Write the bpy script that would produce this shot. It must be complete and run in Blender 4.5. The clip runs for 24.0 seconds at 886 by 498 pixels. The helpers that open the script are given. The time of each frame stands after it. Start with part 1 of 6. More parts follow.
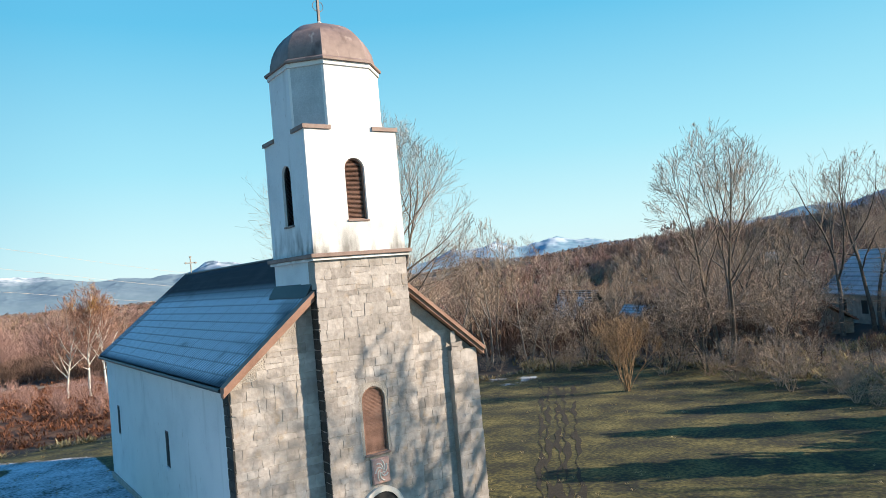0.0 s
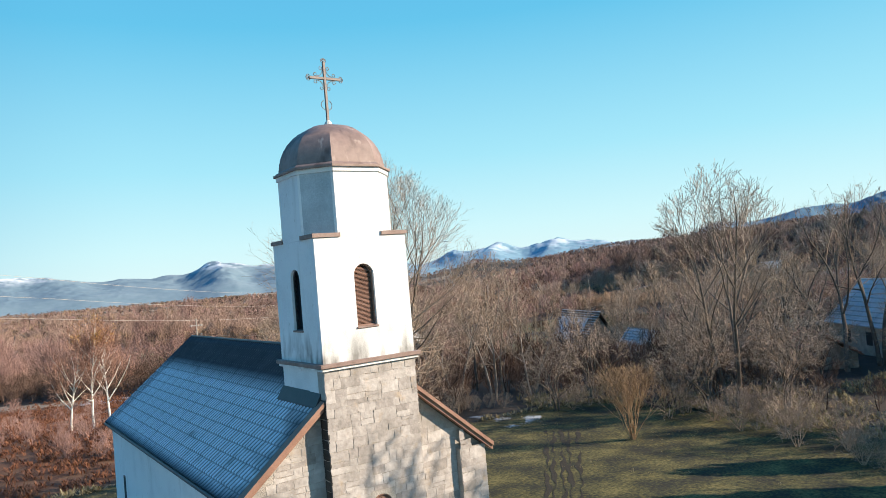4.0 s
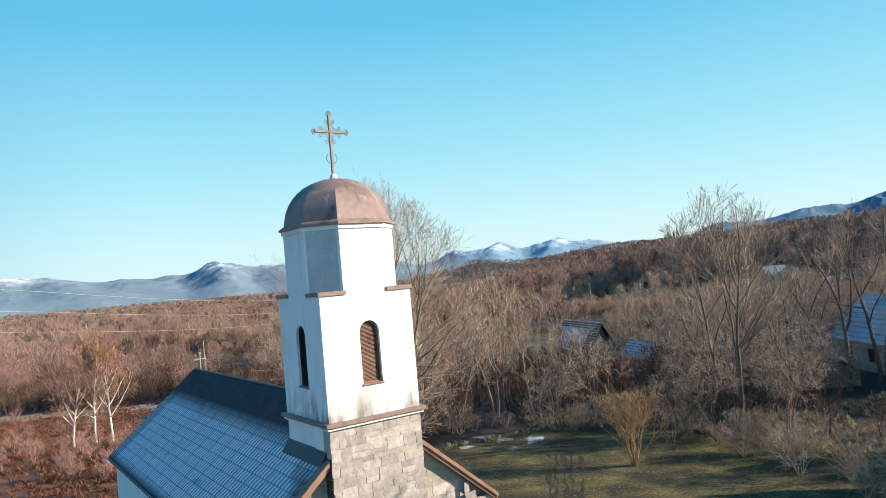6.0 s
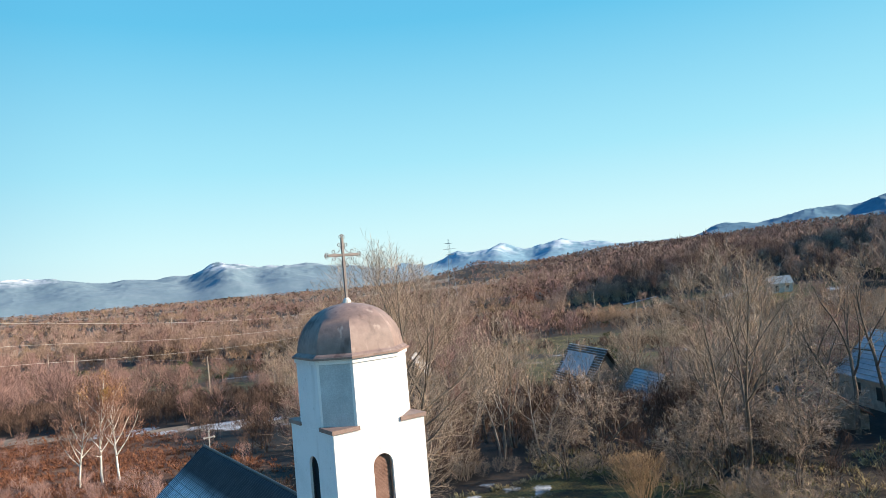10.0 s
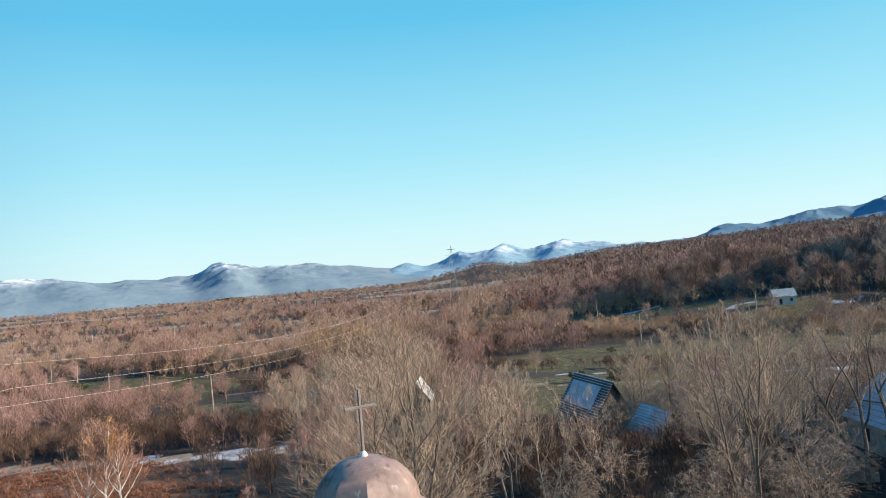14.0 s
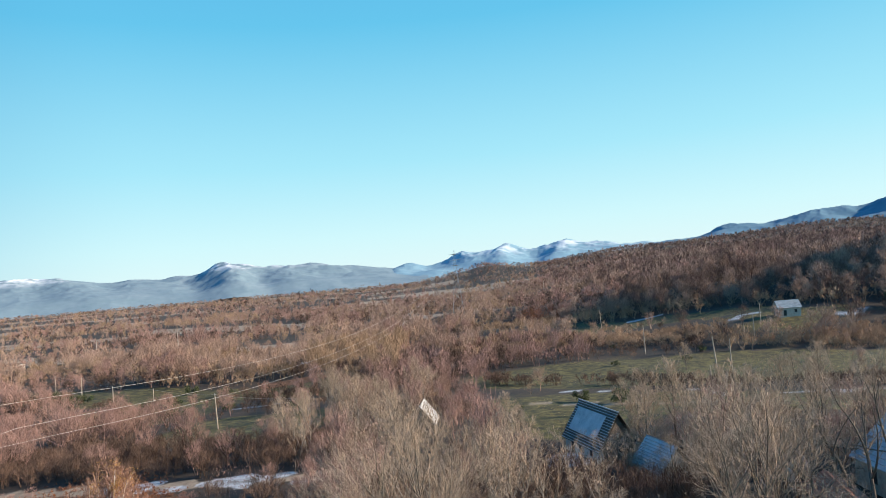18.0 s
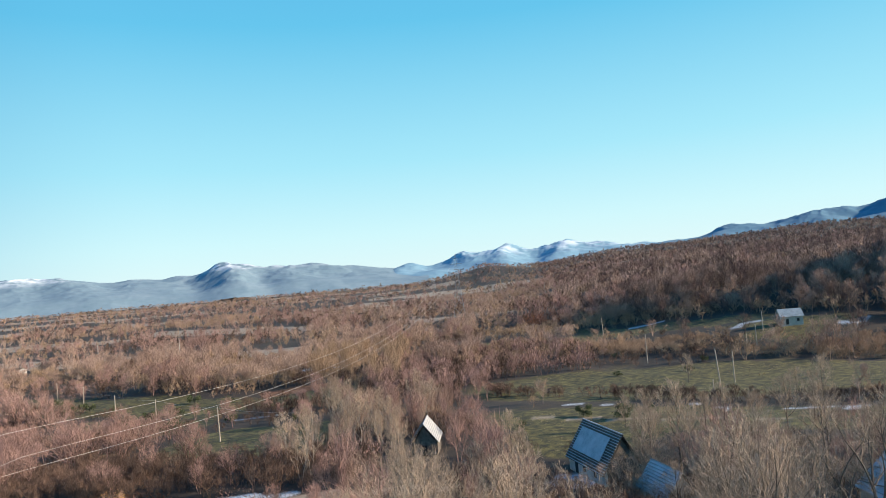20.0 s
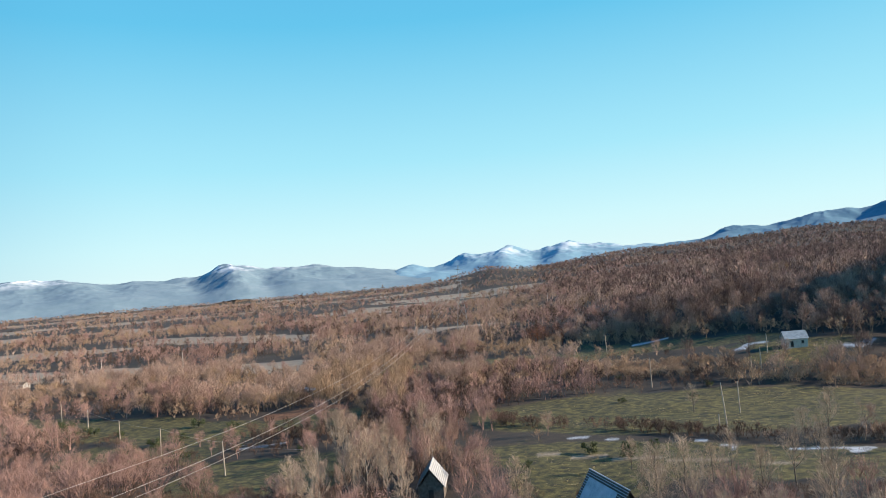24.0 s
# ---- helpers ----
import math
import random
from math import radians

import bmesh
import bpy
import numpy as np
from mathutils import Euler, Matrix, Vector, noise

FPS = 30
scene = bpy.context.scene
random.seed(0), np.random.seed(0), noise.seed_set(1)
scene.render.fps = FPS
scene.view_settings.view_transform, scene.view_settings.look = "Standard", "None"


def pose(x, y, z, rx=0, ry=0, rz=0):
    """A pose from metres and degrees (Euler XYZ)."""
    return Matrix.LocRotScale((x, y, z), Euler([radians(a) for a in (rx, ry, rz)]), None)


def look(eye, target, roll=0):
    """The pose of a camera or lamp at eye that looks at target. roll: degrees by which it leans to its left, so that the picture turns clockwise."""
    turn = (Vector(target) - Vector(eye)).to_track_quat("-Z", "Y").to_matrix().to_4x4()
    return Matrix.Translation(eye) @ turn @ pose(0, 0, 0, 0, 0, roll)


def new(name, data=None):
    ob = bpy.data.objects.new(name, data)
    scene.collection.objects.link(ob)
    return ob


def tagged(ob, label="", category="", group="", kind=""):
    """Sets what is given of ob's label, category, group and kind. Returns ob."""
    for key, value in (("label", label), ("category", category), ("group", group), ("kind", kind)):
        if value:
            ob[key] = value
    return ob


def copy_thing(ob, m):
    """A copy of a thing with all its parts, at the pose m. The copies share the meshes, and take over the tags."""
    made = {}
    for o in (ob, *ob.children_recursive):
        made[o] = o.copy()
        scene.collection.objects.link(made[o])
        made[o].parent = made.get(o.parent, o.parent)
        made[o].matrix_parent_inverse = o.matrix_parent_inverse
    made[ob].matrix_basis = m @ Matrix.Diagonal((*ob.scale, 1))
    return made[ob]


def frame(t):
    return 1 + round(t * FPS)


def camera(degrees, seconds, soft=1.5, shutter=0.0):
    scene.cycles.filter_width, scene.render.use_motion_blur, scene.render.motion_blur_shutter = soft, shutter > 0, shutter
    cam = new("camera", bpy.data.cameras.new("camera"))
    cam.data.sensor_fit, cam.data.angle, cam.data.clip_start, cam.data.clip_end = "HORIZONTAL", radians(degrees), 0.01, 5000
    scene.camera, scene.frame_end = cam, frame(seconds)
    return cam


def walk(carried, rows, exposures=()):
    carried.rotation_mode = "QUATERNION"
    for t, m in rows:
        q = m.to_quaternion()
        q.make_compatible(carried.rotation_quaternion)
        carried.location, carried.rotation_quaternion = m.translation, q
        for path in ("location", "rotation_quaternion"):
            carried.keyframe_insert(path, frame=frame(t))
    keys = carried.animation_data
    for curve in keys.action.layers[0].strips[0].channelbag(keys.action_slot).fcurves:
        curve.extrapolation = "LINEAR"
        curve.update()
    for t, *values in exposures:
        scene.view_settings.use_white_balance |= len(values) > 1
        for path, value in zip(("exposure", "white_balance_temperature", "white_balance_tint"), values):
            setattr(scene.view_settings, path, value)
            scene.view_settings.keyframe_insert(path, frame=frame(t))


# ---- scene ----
# ------------------------------------------------------------ camera
cam = camera(63.855, 24.0, soft=0.85)
PATH = [
    (0, -9.377, -17.286, 7.795, 91.882, 4.988, -34.862),
    (0.5, -9.369, -17.292, 8.164, 91.898, 4.976, -34.861),
    (1, -9.377, -17.292, 8.513, 91.912, 4.985, -34.869),
    (1.5, -9.368, -17.313, 8.886, 91.929, 4.993, -34.862),
    (2, -9.370, -17.306, 9.230, 91.926, 4.978, -34.843),
    (2.5, -9.374, -17.314, 9.595, 91.930, 4.971, -34.835),
    (4.5, -9.387, -17.332, 11.091, 91.923, 4.920, -34.747),
    (5, -9.403, -17.330, 11.480, 91.915, 4.918, -34.764),
    (5.5, -9.416, -17.366, 11.891, 91.922, 4.920, -34.727),
    (6, -9.411, -17.379, 12.285, 91.928, 4.916, -34.705),
    (6.5, -9.406, -17.373, 12.706, 91.933, 4.918, -34.675),
    (7, -9.401, -17.372, 13.103, 91.927, 4.911, -34.648),
    (7.5, -9.407, -17.390, 13.574, 91.942, 4.926, -34.623),
    (8, -9.402, -17.385, 14.015, 91.947, 4.938, -34.588),
    (8.5, -9.410, -17.390, 14.498, 91.973, 4.928, -34.555),
    (9, -9.419, -17.396, 14.954, 91.977, 4.942, -34.536),
    (9.5, -9.418, -17.391, 15.454, 91.965, 4.934, -34.508),
    (10, -9.415, -17.351, 15.922, 91.971, 4.912, -34.489),
    (10.5, -9.392, -17.305, 16.434, 91.964, 4.940, -34.450),
    (12.5, -9.387, -17.295, 18.678, 91.994, 4.905, -34.382),
    (13, -9.371, -17.267, 19.222, 91.993, 4.865, -34.374),
    (13.5, -9.398, -17.204, 19.802, 91.984, 4.829, -34.362),
    (14, -9.397, -17.139, 20.345, 91.961, 4.823, -34.354),
    (14.5, -9.397, -17.085, 20.867, 91.970, 4.809, -34.328),
    (15, -9.414, -17.071, 21.330, 91.966, 4.804, -34.302),
    (15.5, -9.407, -17.054, 21.836, 91.952, 4.818, -34.276),
    (16, -9.428, -17.079, 22.299, 91.945, 4.810, -34.250),
    (16.5, -9.398, -17.109, 22.797, 91.958, 4.813, -34.215),
    (17, -9.362, -17.129, 23.269, 91.960, 4.823, -34.178),
    (17.5, -9.365, -17.208, 23.915, 91.945, 4.842, -34.141),
    (18, -9.351, -17.196, 24.576, 91.907, 4.818, -34.134),
    (18.5, -9.382, -17.220, 25.336, 91.871, 4.801, -34.115),
    (20.5, -9.503, -17.019, 28.445, 91.888, 4.775, -34.071),
    (21, -9.524, -17.030, 29.328, 91.882, 4.776, -34.057),
    (21.5, -9.542, -17.023, 30.295, 91.883, 4.776, -34.034),
    (22, -9.539, -17.042, 31.202, 91.882, 4.786, -34.011),
    (22.5, -9.570, -17.063, 32.234, 91.887, 4.776, -33.985),
    (23, -9.617, -17.134, 33.233, 91.884, 4.775, -33.974),
    (23.5, -9.633, -17.112, 34.333, 91.908, 4.791, -33.948),
    (24, -9.636, -17.124, 35.254, 91.929, 4.777, -33.928),
]
walk(cam, [(t, pose(x, y, z, rx, ry, rz)) for t, x, y, z, rx, ry, rz in PATH])

# ------------------------------------------------------------ light
SUN_AZ, SUN_EL = 50.0, 22.0     # degrees: right of the facade's outward normal (-y), and up
SUN_DIR = Vector((math.sin(radians(SUN_AZ)) * math.cos(radians(SUN_EL)),
                  -math.cos(radians(SUN_AZ)) * math.cos(radians(SUN_EL)), math.sin(radians(SUN_EL))))
world = bpy.data.worlds.new("world")
scene.world = world
world.use_nodes = True
wn = world.node_tree
sky = wn.nodes.new("ShaderNodeTexSky")
sky.sky_type, sky.sun_disc = "NISHITA", False
sky.sun_elevation, sky.sun_rotation = radians(SUN_EL), radians(180 - SUN_AZ)
sky.air_density, sky.dust_density, sky.ozone_density = 1.0, 0.3, 2.0
# the clear winter sky: pale at the horizon, deep cyan-blue above
geo_w = wn.nodes.new("ShaderNodeTexCoord")
sep_w = wn.nodes.new("ShaderNodeSeparateXYZ")
wn.links.new(geo_w.outputs["Generated"], sep_w.inputs[0])
ramp_w = wn.nodes.new("ShaderNodeValToRGB")
for p, c in ((0.06, (0.62, 0.92, 0.97)), (0.16, (0.38, 0.80, 0.945)), (0.34, (0.128, 0.56, 0.845)), (0.7, (0.042, 0.29, 0.71))):
    e = ramp_w.color_ramp.elements.new(p)
    e.color = (*c, 1)
ramp_w.color_ramp.elements[0].color = (0.74, 0.93, 0.95, 1)
ramp_w.color_ramp.elements[-1].color = (0.025, 0.19, 0.60, 1)
wn.links.new(sep_w.outputs[2], ramp_w.inputs[0])
up_w = wn.nodes.new("ShaderNodeMix")
up_w.data_type, up_w.blend_type = "RGBA", "MIX"
gain_w = wn.nodes.new("ShaderNodeVectorMath")
gain_w.operation = "SCALE"
gain_w.inputs["Scale"].default_value = 7.0
wn.links.new(ramp_w.outputs[0], gain_w.inputs[0])
up_w.inputs[0].default_value = 0.94
wn.links.new(sky.outputs[0], up_w.inputs[6])
wn.links.new(gain_w.outputs[0], up_w.inputs[7])
# the sky is deepest on the side turned away from the sun
turn_w = wn.nodes.new("ShaderNodeVectorMath")
turn_w.operation = "DOT_PRODUCT"
turn_w.inputs[1].default_value = (math.sin(radians(SUN_AZ)), -math.cos(radians(SUN_AZ)), 0)
wn.links.new(geo_w.outputs["Generated"], turn_w.inputs[0])
deep_w = wn.nodes.new("ShaderNodeMapRange")
deep_w.interpolation_type = "SMOOTHSTEP"
for i, value in enumerate((-1.0, -0.45, 0.0, 1.0)):
    deep_w.inputs[i + 1].default_value = value
wn.links.new(turn_w.outputs["Value"], deep_w.inputs[0])
tint_w = wn.nodes.new("ShaderNodeMix")
tint_w.data_type = "RGBA"
tint_w.inputs[6].default_value, tint_w.inputs[7].default_value = (0.26, 0.48, 0.66, 1), (1, 1, 1, 1)
wn.links.new(deep_w.outputs[0], tint_w.inputs[0])
dim_w = wn.nodes.new("ShaderNodeVectorMath")
dim_w.operation = "MULTIPLY"
wn.links.new(up_w.outputs[2], dim_w.inputs[0])
wn.links.new(tint_w.outputs[2], dim_w.inputs[1])
wn.links.new(dim_w.outputs[0], wn.nodes["Background"].inputs[0])
wn.nodes["Background"].inputs[1].default_value = 0.085
sun = new("sun", bpy.data.lights.new("sun", "SUN"))
sun.data.energy, sun.data.angle, sun.data.color = 5.2, radians(0.5), (1.0, 0.82, 0.63)
sun.matrix_world = look((0, 0, 60), Vector((0, 0, 60)) - SUN_DIR)
scene.view_settings.exposure = 0.8

# ------------------------------------------------------------ materials
def material(name, stops, scale=1.0, detail=6.0, rough=0.8, metal=0.0, bump=0.3, bump_scale=12.0, island=0.0, obrand=0.0, spread=0.5, fine=0.35):
    """stops: colours from dark to light, mixed by noise at two scales, in metres."""
    m = bpy.data.materials.new(name)
    m.use_nodes = True
    t = m.node_tree
    b = t.nodes["Principled BSDF"]
    geo = t.nodes.new("ShaderNodeNewGeometry")
    n1 = t.nodes.new("ShaderNodeTexNoise")
    n1.inputs["Scale"].default_value, n1.inputs["Detail"].default_value = scale, detail
    n2 = t.nodes.new("ShaderNodeTexNoise")
    n2.inputs["Scale"].default_value, n2.inputs["Detail"].default_value = bump_scale, 5.0
    for n in (n1, n2):
        t.links.new(geo.outputs["Position"], n.inputs["Vector"])
    mix = t.nodes.new("ShaderNodeMix")
    mix.inputs[0].default_value = fine
    t.links.new(n1.outputs[0], mix.inputs[2])
    t.links.new(n2.outputs[0], mix.inputs[3])
    fac = mix.outputs[0]
    for amount, node, out in ((island, geo, "Random Per Island"), (obrand, None, None)):
        if amount > 0:
            if node is None:
                node, out = t.nodes.new("ShaderNodeObjectInfo"), "Random"
            add = t.nodes.new("ShaderNodeMath")
            add.operation = "MULTIPLY_ADD"
            t.links.new(node.outputs[out], add.inputs[0])
            add.inputs[1].default_value = amount
            sub = t.nodes.new("ShaderNodeMath")
            sub.operation = "SUBTRACT"
            t.links.new(fac, sub.inputs[0])
            sub.inputs[1].default_value = amount / 2
            t.links.new(sub.outputs[0], add.inputs[2])
            fac = add.outputs[0]
    ramp = t.nodes.new("ShaderNodeValToRGB")
    while len(ramp.color_ramp.elements) < len(stops):
        ramp.color_ramp.elements.new(0.5)
    for i, c in enumerate(stops):
        e = ramp.color_ramp.elements[i]
        e.position = 0.5 + (i / max(1, len(stops) - 1) - 0.5) * spread
        e.color = (*c, 1)
    t.links.new(fac, ramp.inputs[0])
    t.links.new(ramp.outputs[0], b.inputs["Base Color"])
    b.inputs["Roughness"].default_value, b.inputs["Metallic"].default_value = rough, metal
    if bump > 0:
        bm = t.nodes.new("ShaderNodeBump")
        bm.inputs["Strength"].default_value, bm.inputs["Distance"].default_value = bump, 0.03
        t.links.new(n2.outputs[0], bm.inputs["Height"])
        t.links.new(bm.outputs[0], b.inputs["Normal"])
    return m


def overlay(m, colour, factor_of, rough=None):
    """Lays a second colour over a material, by a factor that factor_of(tree, geometry node) builds."""
    t = m.node_tree
    b = t.nodes["Principled BSDF"]
    geo = next(n for n in t.nodes if n.type == "NEW_GEOMETRY")
    old = b.inputs["Base Color"].links[0].from_socket
    mix = t.nodes.new("ShaderNodeMix")
    mix.data_type = "RGBA"
    t.links.new(factor_of(t, geo), mix.inputs[0])
    t.links.new(old, mix.inputs[6])
    mix.inputs[7].default_value = (*colour, 1)
    t.links.new(mix.outputs[2], b.inputs["Base Color"])
    return m


def ranged(t, socket, a, b):
    r = t.nodes.new("ShaderNodeMapRange")
    r.inputs[1].default_value, r.inputs[2].default_value = a, b
    t.links.new(socket, r.inputs[0])
    return r.outputs[0]


def calc(t, op, a, b):
    n = t.nodes.new("ShaderNodeMath")
    n.operation = op
    n.use_clamp = True
    for i, v in enumerate((a, b)):
        if isinstance(v, (int, float)):
            n.inputs[i].default_value = v
        else:
            t.links.new(v, n.inputs[i])
    return n.outputs[0]


def noise_of(t, geo, scale, stretch=(1, 1, 1), detail=5.0):
    v = t.nodes.new("ShaderNodeVectorMath")
    v.operation = "MULTIPLY"
    v.inputs[1].default_value = stretch
    t.links.new(geo.outputs["Position"], v.inputs[0])
    n = t.nodes.new("ShaderNodeTexNoise")
    n.inputs["Scale"].default_value, n.inputs["Detail"].default_value = scale, detail
    t.links.new(v.outputs[0], n.inputs["Vector"])
    return n.outputs[0]


def height_of(t, geo, axis=2):
    s = t.nodes.new("ShaderNodeSeparateXYZ")
    t.links.new(geo.outputs["Position"], s.inputs[0])
    return s.outputs[axis]


PLASTER = material("white_plaster", [(0.62, 0.63, 0.635), (0.76, 0.765, 0.765), (0.80, 0.80, 0.795)], 0.9, rough=0.9, bump=0.25, bump_scale=25)
# rain streaks and grey stains
overlay(PLASTER, (0.36, 0.35, 0.33), lambda t, g: calc(t, "MULTIPLY", ranged(t, noise_of(t, g, 1.6, (1, 1, 0.16)), 0.60, 0.82), 0.5))
overlay(PLASTER, (0.42, 0.39, 0.35), lambda t, g: calc(t, "MULTIPLY", ranged(t, noise_of(t, g, 5.0, (1, 1, 0.7)), 0.64, 0.76), 0.5))
overlay(PLASTER, (0.17, 0.165, 0.15), lambda t, g: calc(t, "MULTIPLY", calc(t, "MULTIPLY", ranged(t, height_of(t, g), 9.7, 8.7), ranged(t, height_of(t, g), 8.40, 8.46)), calc(t, "MULTIPLY", ranged(t, noise_of(t, g, 2.4, (1, 1, 0.35)), 0.42, 0.62), 0.9)))
# plaster of the drum's corners: stains plus their bluish shade in one colour
STAINED_SHADED = material("stained_shaded_plaster", [(0.299, 0.329, 0.358), (0.460, 0.500, 0.525), (0.667, 0.708, 0.730)], 1.4, rough=0.92, bump=0.3, bump_scale=25)
STONE = material("limestone", [(0.198, 0.176, 0.161), (0.333, 0.302, 0.280), (0.450, 0.414, 0.389), (0.567, 0.531, 0.503)], 1.6, rough=0.92, bump=0.7, bump_scale=7, obrand=0.26, spread=0.58, fine=0.5)
overlay(STONE, (0.42, 0.31, 0.19), lambda t, g: calc(t, "MULTIPLY", ranged(t, noise_of(t, g, 2.9), 0.58, 0.72), 0.5))
overlay(STONE, (0.24, 0.22, 0.20), lambda t, g: calc(t, "MULTIPLY", ranged(t, noise_of(t, g, 1.3), 0.50, 0.66), 0.62))
# stone for the front's side returns, their shade put into its colour
SHADESTONE = material("shade_dark_stone", [(0.022, 0.021, 0.020), (0.05, 0.047, 0.043), (0.09, 0.083, 0.074)], 2.2, rough=0.95, bump=0.8, bump_scale=12, obrand=0.3)
MORTAR = material("mortar", [(0.24, 0.215, 0.19), (0.36, 0.33, 0.295), (0.47, 0.435, 0.395)], 3.0, rough=0.95, bump=0.8, bump_scale=30)
COPPER = material("rusty_dome_sheet", [(0.12, 0.088, 0.08), (0.245, 0.175, 0.155), (0.335, 0.255, 0.23)], 1.2, rough=0.62, metal=0.0, bump=0.25, bump_scale=6)
overlay(COPPER, (0.07, 0.04, 0.035), lambda t, g: calc(t, "MULTIPLY", ranged(t, noise_of(t, g, 2.6, (1, 1, 0.25)), 0.56, 0.68), 0.7))
overlay(COPPER, (0.62, 0.52, 0.46), lambda t, g: calc(t, "MULTIPLY", ranged(t, noise_of(t, g, 3.4, (1, 1, 0.3)), 0.64, 0.74), 0.5))
FLASHING = material("brown_flashing", [(0.13, 0.085, 0.07), (0.24, 0.165, 0.14), (0.32, 0.24, 0.21)], 3.0, rough=0.6, bump=0.15, bump_scale=30)
FASCIA = material("brown_fascia", [(0.16, 0.085, 0.055), (0.27, 0.15, 0.105), (0.36, 0.22, 0.16)], 2.0, rough=0.6, bump=0.2, bump_scale=25)
SHUTTER = material("louvre_wood", [(0.15, 0.085, 0.065), (0.26, 0.155, 0.12), (0.33, 0.21, 0.17)], 5.0, rough=0.7, bump=0.2, bump_scale=40)
DARK = material("dark_opening", [(0.012, 0.012, 0.014), (0.03, 0.03, 0.03)], 4.0, rough=0.7, bump=0.0)
DARKTRIM = material("dark_sheet_trim", [(0.02, 0.022, 0.026), (0.045, 0.045, 0.05)], 4.0, rough=0.45, bump=0.1)
IRON = material("cross_iron", [(0.13, 0.105, 0.095), (0.26, 0.23, 0.22)], 14.0, rough=0.6, metal=0.3, bump=0.1)
PALE = material("pale_stone", [(0.58, 0.55, 0.50), (0.74, 0.71, 0.66)], 5.0, rough=0.85, bump=0.3, bump_scale=30)
ICON_PINK = material("icon_panel", [(0.40, 0.20, 0.17), (0.58, 0.36, 0.31), (0.62, 0.45, 0.38)], 9.0, rough=0.7, bump=0.3, bump_scale=40)
ROOF = material("dark_metal_tile", [(0.018, 0.020, 0.026), (0.035, 0.038, 0.046), (0.06, 0.06, 0.068)], 2.0, rough=0.75, bump=0.1, bump_scale=30)
# hoar frost on the shaded slope, thinning out below the ridge and along the verges
def frost_factor(t, g):
    z = height_of(t, g)
    wob = noise_of(t, g, 1.1, (1, 0.5, 1))
    edge = calc(t, "MULTIPLY", ranged(t, z, 7.95, 7.45), ranged(t, z, 5.46, 5.66))
    body = calc(t, "MULTIPLY", edge, ranged(t, wob, 0.12, 0.36))
    side = ranged(t, height_of(t, g, 0), -0.2, -0.6)
    front = ranged(t, calc(t, "ADD", calc(t, "MULTIPLY", height_of(t, g, 1), 0.12), calc(t, "SUBTRACT", wob, 0.3)), 0.05, 0.42)
    # it clings to the crests of the pressed waves and leaves each tile's step bare
    def wave(axis, pitch, start, lo, hi):
        k = t.nodes.new("ShaderNodeMath")
        k.operation = "MULTIPLY_ADD"
        t.links.new(height_of(t, g, axis), k.inputs[0])
        k.inputs[1].default_value, k.inputs[2].default_value = 1 / pitch, -start / pitch
        f = t.nodes.new("ShaderNodeMath")
        f.operation = "FRACT"
        t.links.new(k.outputs[0], f.inputs[0])
        p = t.nodes.new("ShaderNodeMath")
        p.operation = "PINGPONG"
        p.inputs[1].default_value = 0.5
        t.links.new(f.outputs[0], p.inputs[0])
        return ranged(t, p.outputs[0], lo, hi)
    crest = wave(1, 0.2184, 0.32 + 0.1092, 0.10, 0.30)
    tile = wave(2, 3.3 / 14, 5.42, -0.02, 0.10)
    seam = wave(1, 1.092, 0.32, -0.02, 0.03)
    lines = calc(t, "MULTIPLY", calc(t, "MULTIPLY", crest, seam), tile)
    lines = calc(t, "ADD", calc(t, "MULTIPLY", lines, 0.78), 0.22)
    return calc(t, "MULTIPLY", calc(t, "MULTIPLY", calc(t, "MULTIPLY", body, side), calc(t, "MULTIPLY", front, 0.92)), lines)
overlay(ROOF, (0.62, 0.76, 0.87), frost_factor)

# ------------------------------------------------------------ helpers for building
def link(name, bm, mat, parent=None, smooth=False):
    me = bpy.data.meshes.new(name)
    bm.to_mesh(me)
    bm.free()
    me.materials.append(mat)
    if smooth:
        me.polygons.foreach_set("use_smooth", [True] * len(me.polygons))
    ob = new(name, me)
    ob.parent = parent
    return ob


def part(name, bm, mat, parent, label="", smooth=False):
    ob = link(name, bm, mat, parent, smooth)
    if label:
        ob["label"] = label
    return ob


def empty(name, label, category, at=(0, 0, 0), rz=0.0, group="", kind=""):
    ob = new(name)
    ob.matrix_basis = pose(*at, 0, 0, rz)
    return tagged(ob, label, category, group, kind)


def box(bm, x0, x1, y0, y1, z0, z1, bevel=0.0):
    r = bmesh.ops.create_cube(bm, size=1.0, matrix=Matrix.LocRotScale(((x0 + x1) / 2, (y0 + y1) / 2, (z0 + z1) / 2), None, (x1 - x0, y1 - y0, z1 - z0)))
    if bevel > 0:
        edges = list({e for v in r["verts"] for e in v.link_edges})
        bmesh.ops.bevel(bm, geom=edges, offset=bevel, segments=1, affect="EDGES")
    return bm


def boxed(*a, bevel=0.0):
    return box(bmesh.new(), *a, bevel=bevel)


def prism(bm, outline, direction):
    """A solid from a flat outline pushed along a direction."""
    d = Vector(direction)
    a = [bm.verts.new(p) for p in outline]
    b = [bm.verts.new(Vector(p) + d) for p in outline]
    n = len(a)
    bm.faces.new(a[::-1])
    bm.faces.new(b)
    for i in range(n):
        bm.faces.new((a[i], a[(i + 1) % n], b[(i + 1) % n], b[i]))
    bmesh.ops.recalc_face_normals(bm, faces=bm.faces)
    return bm


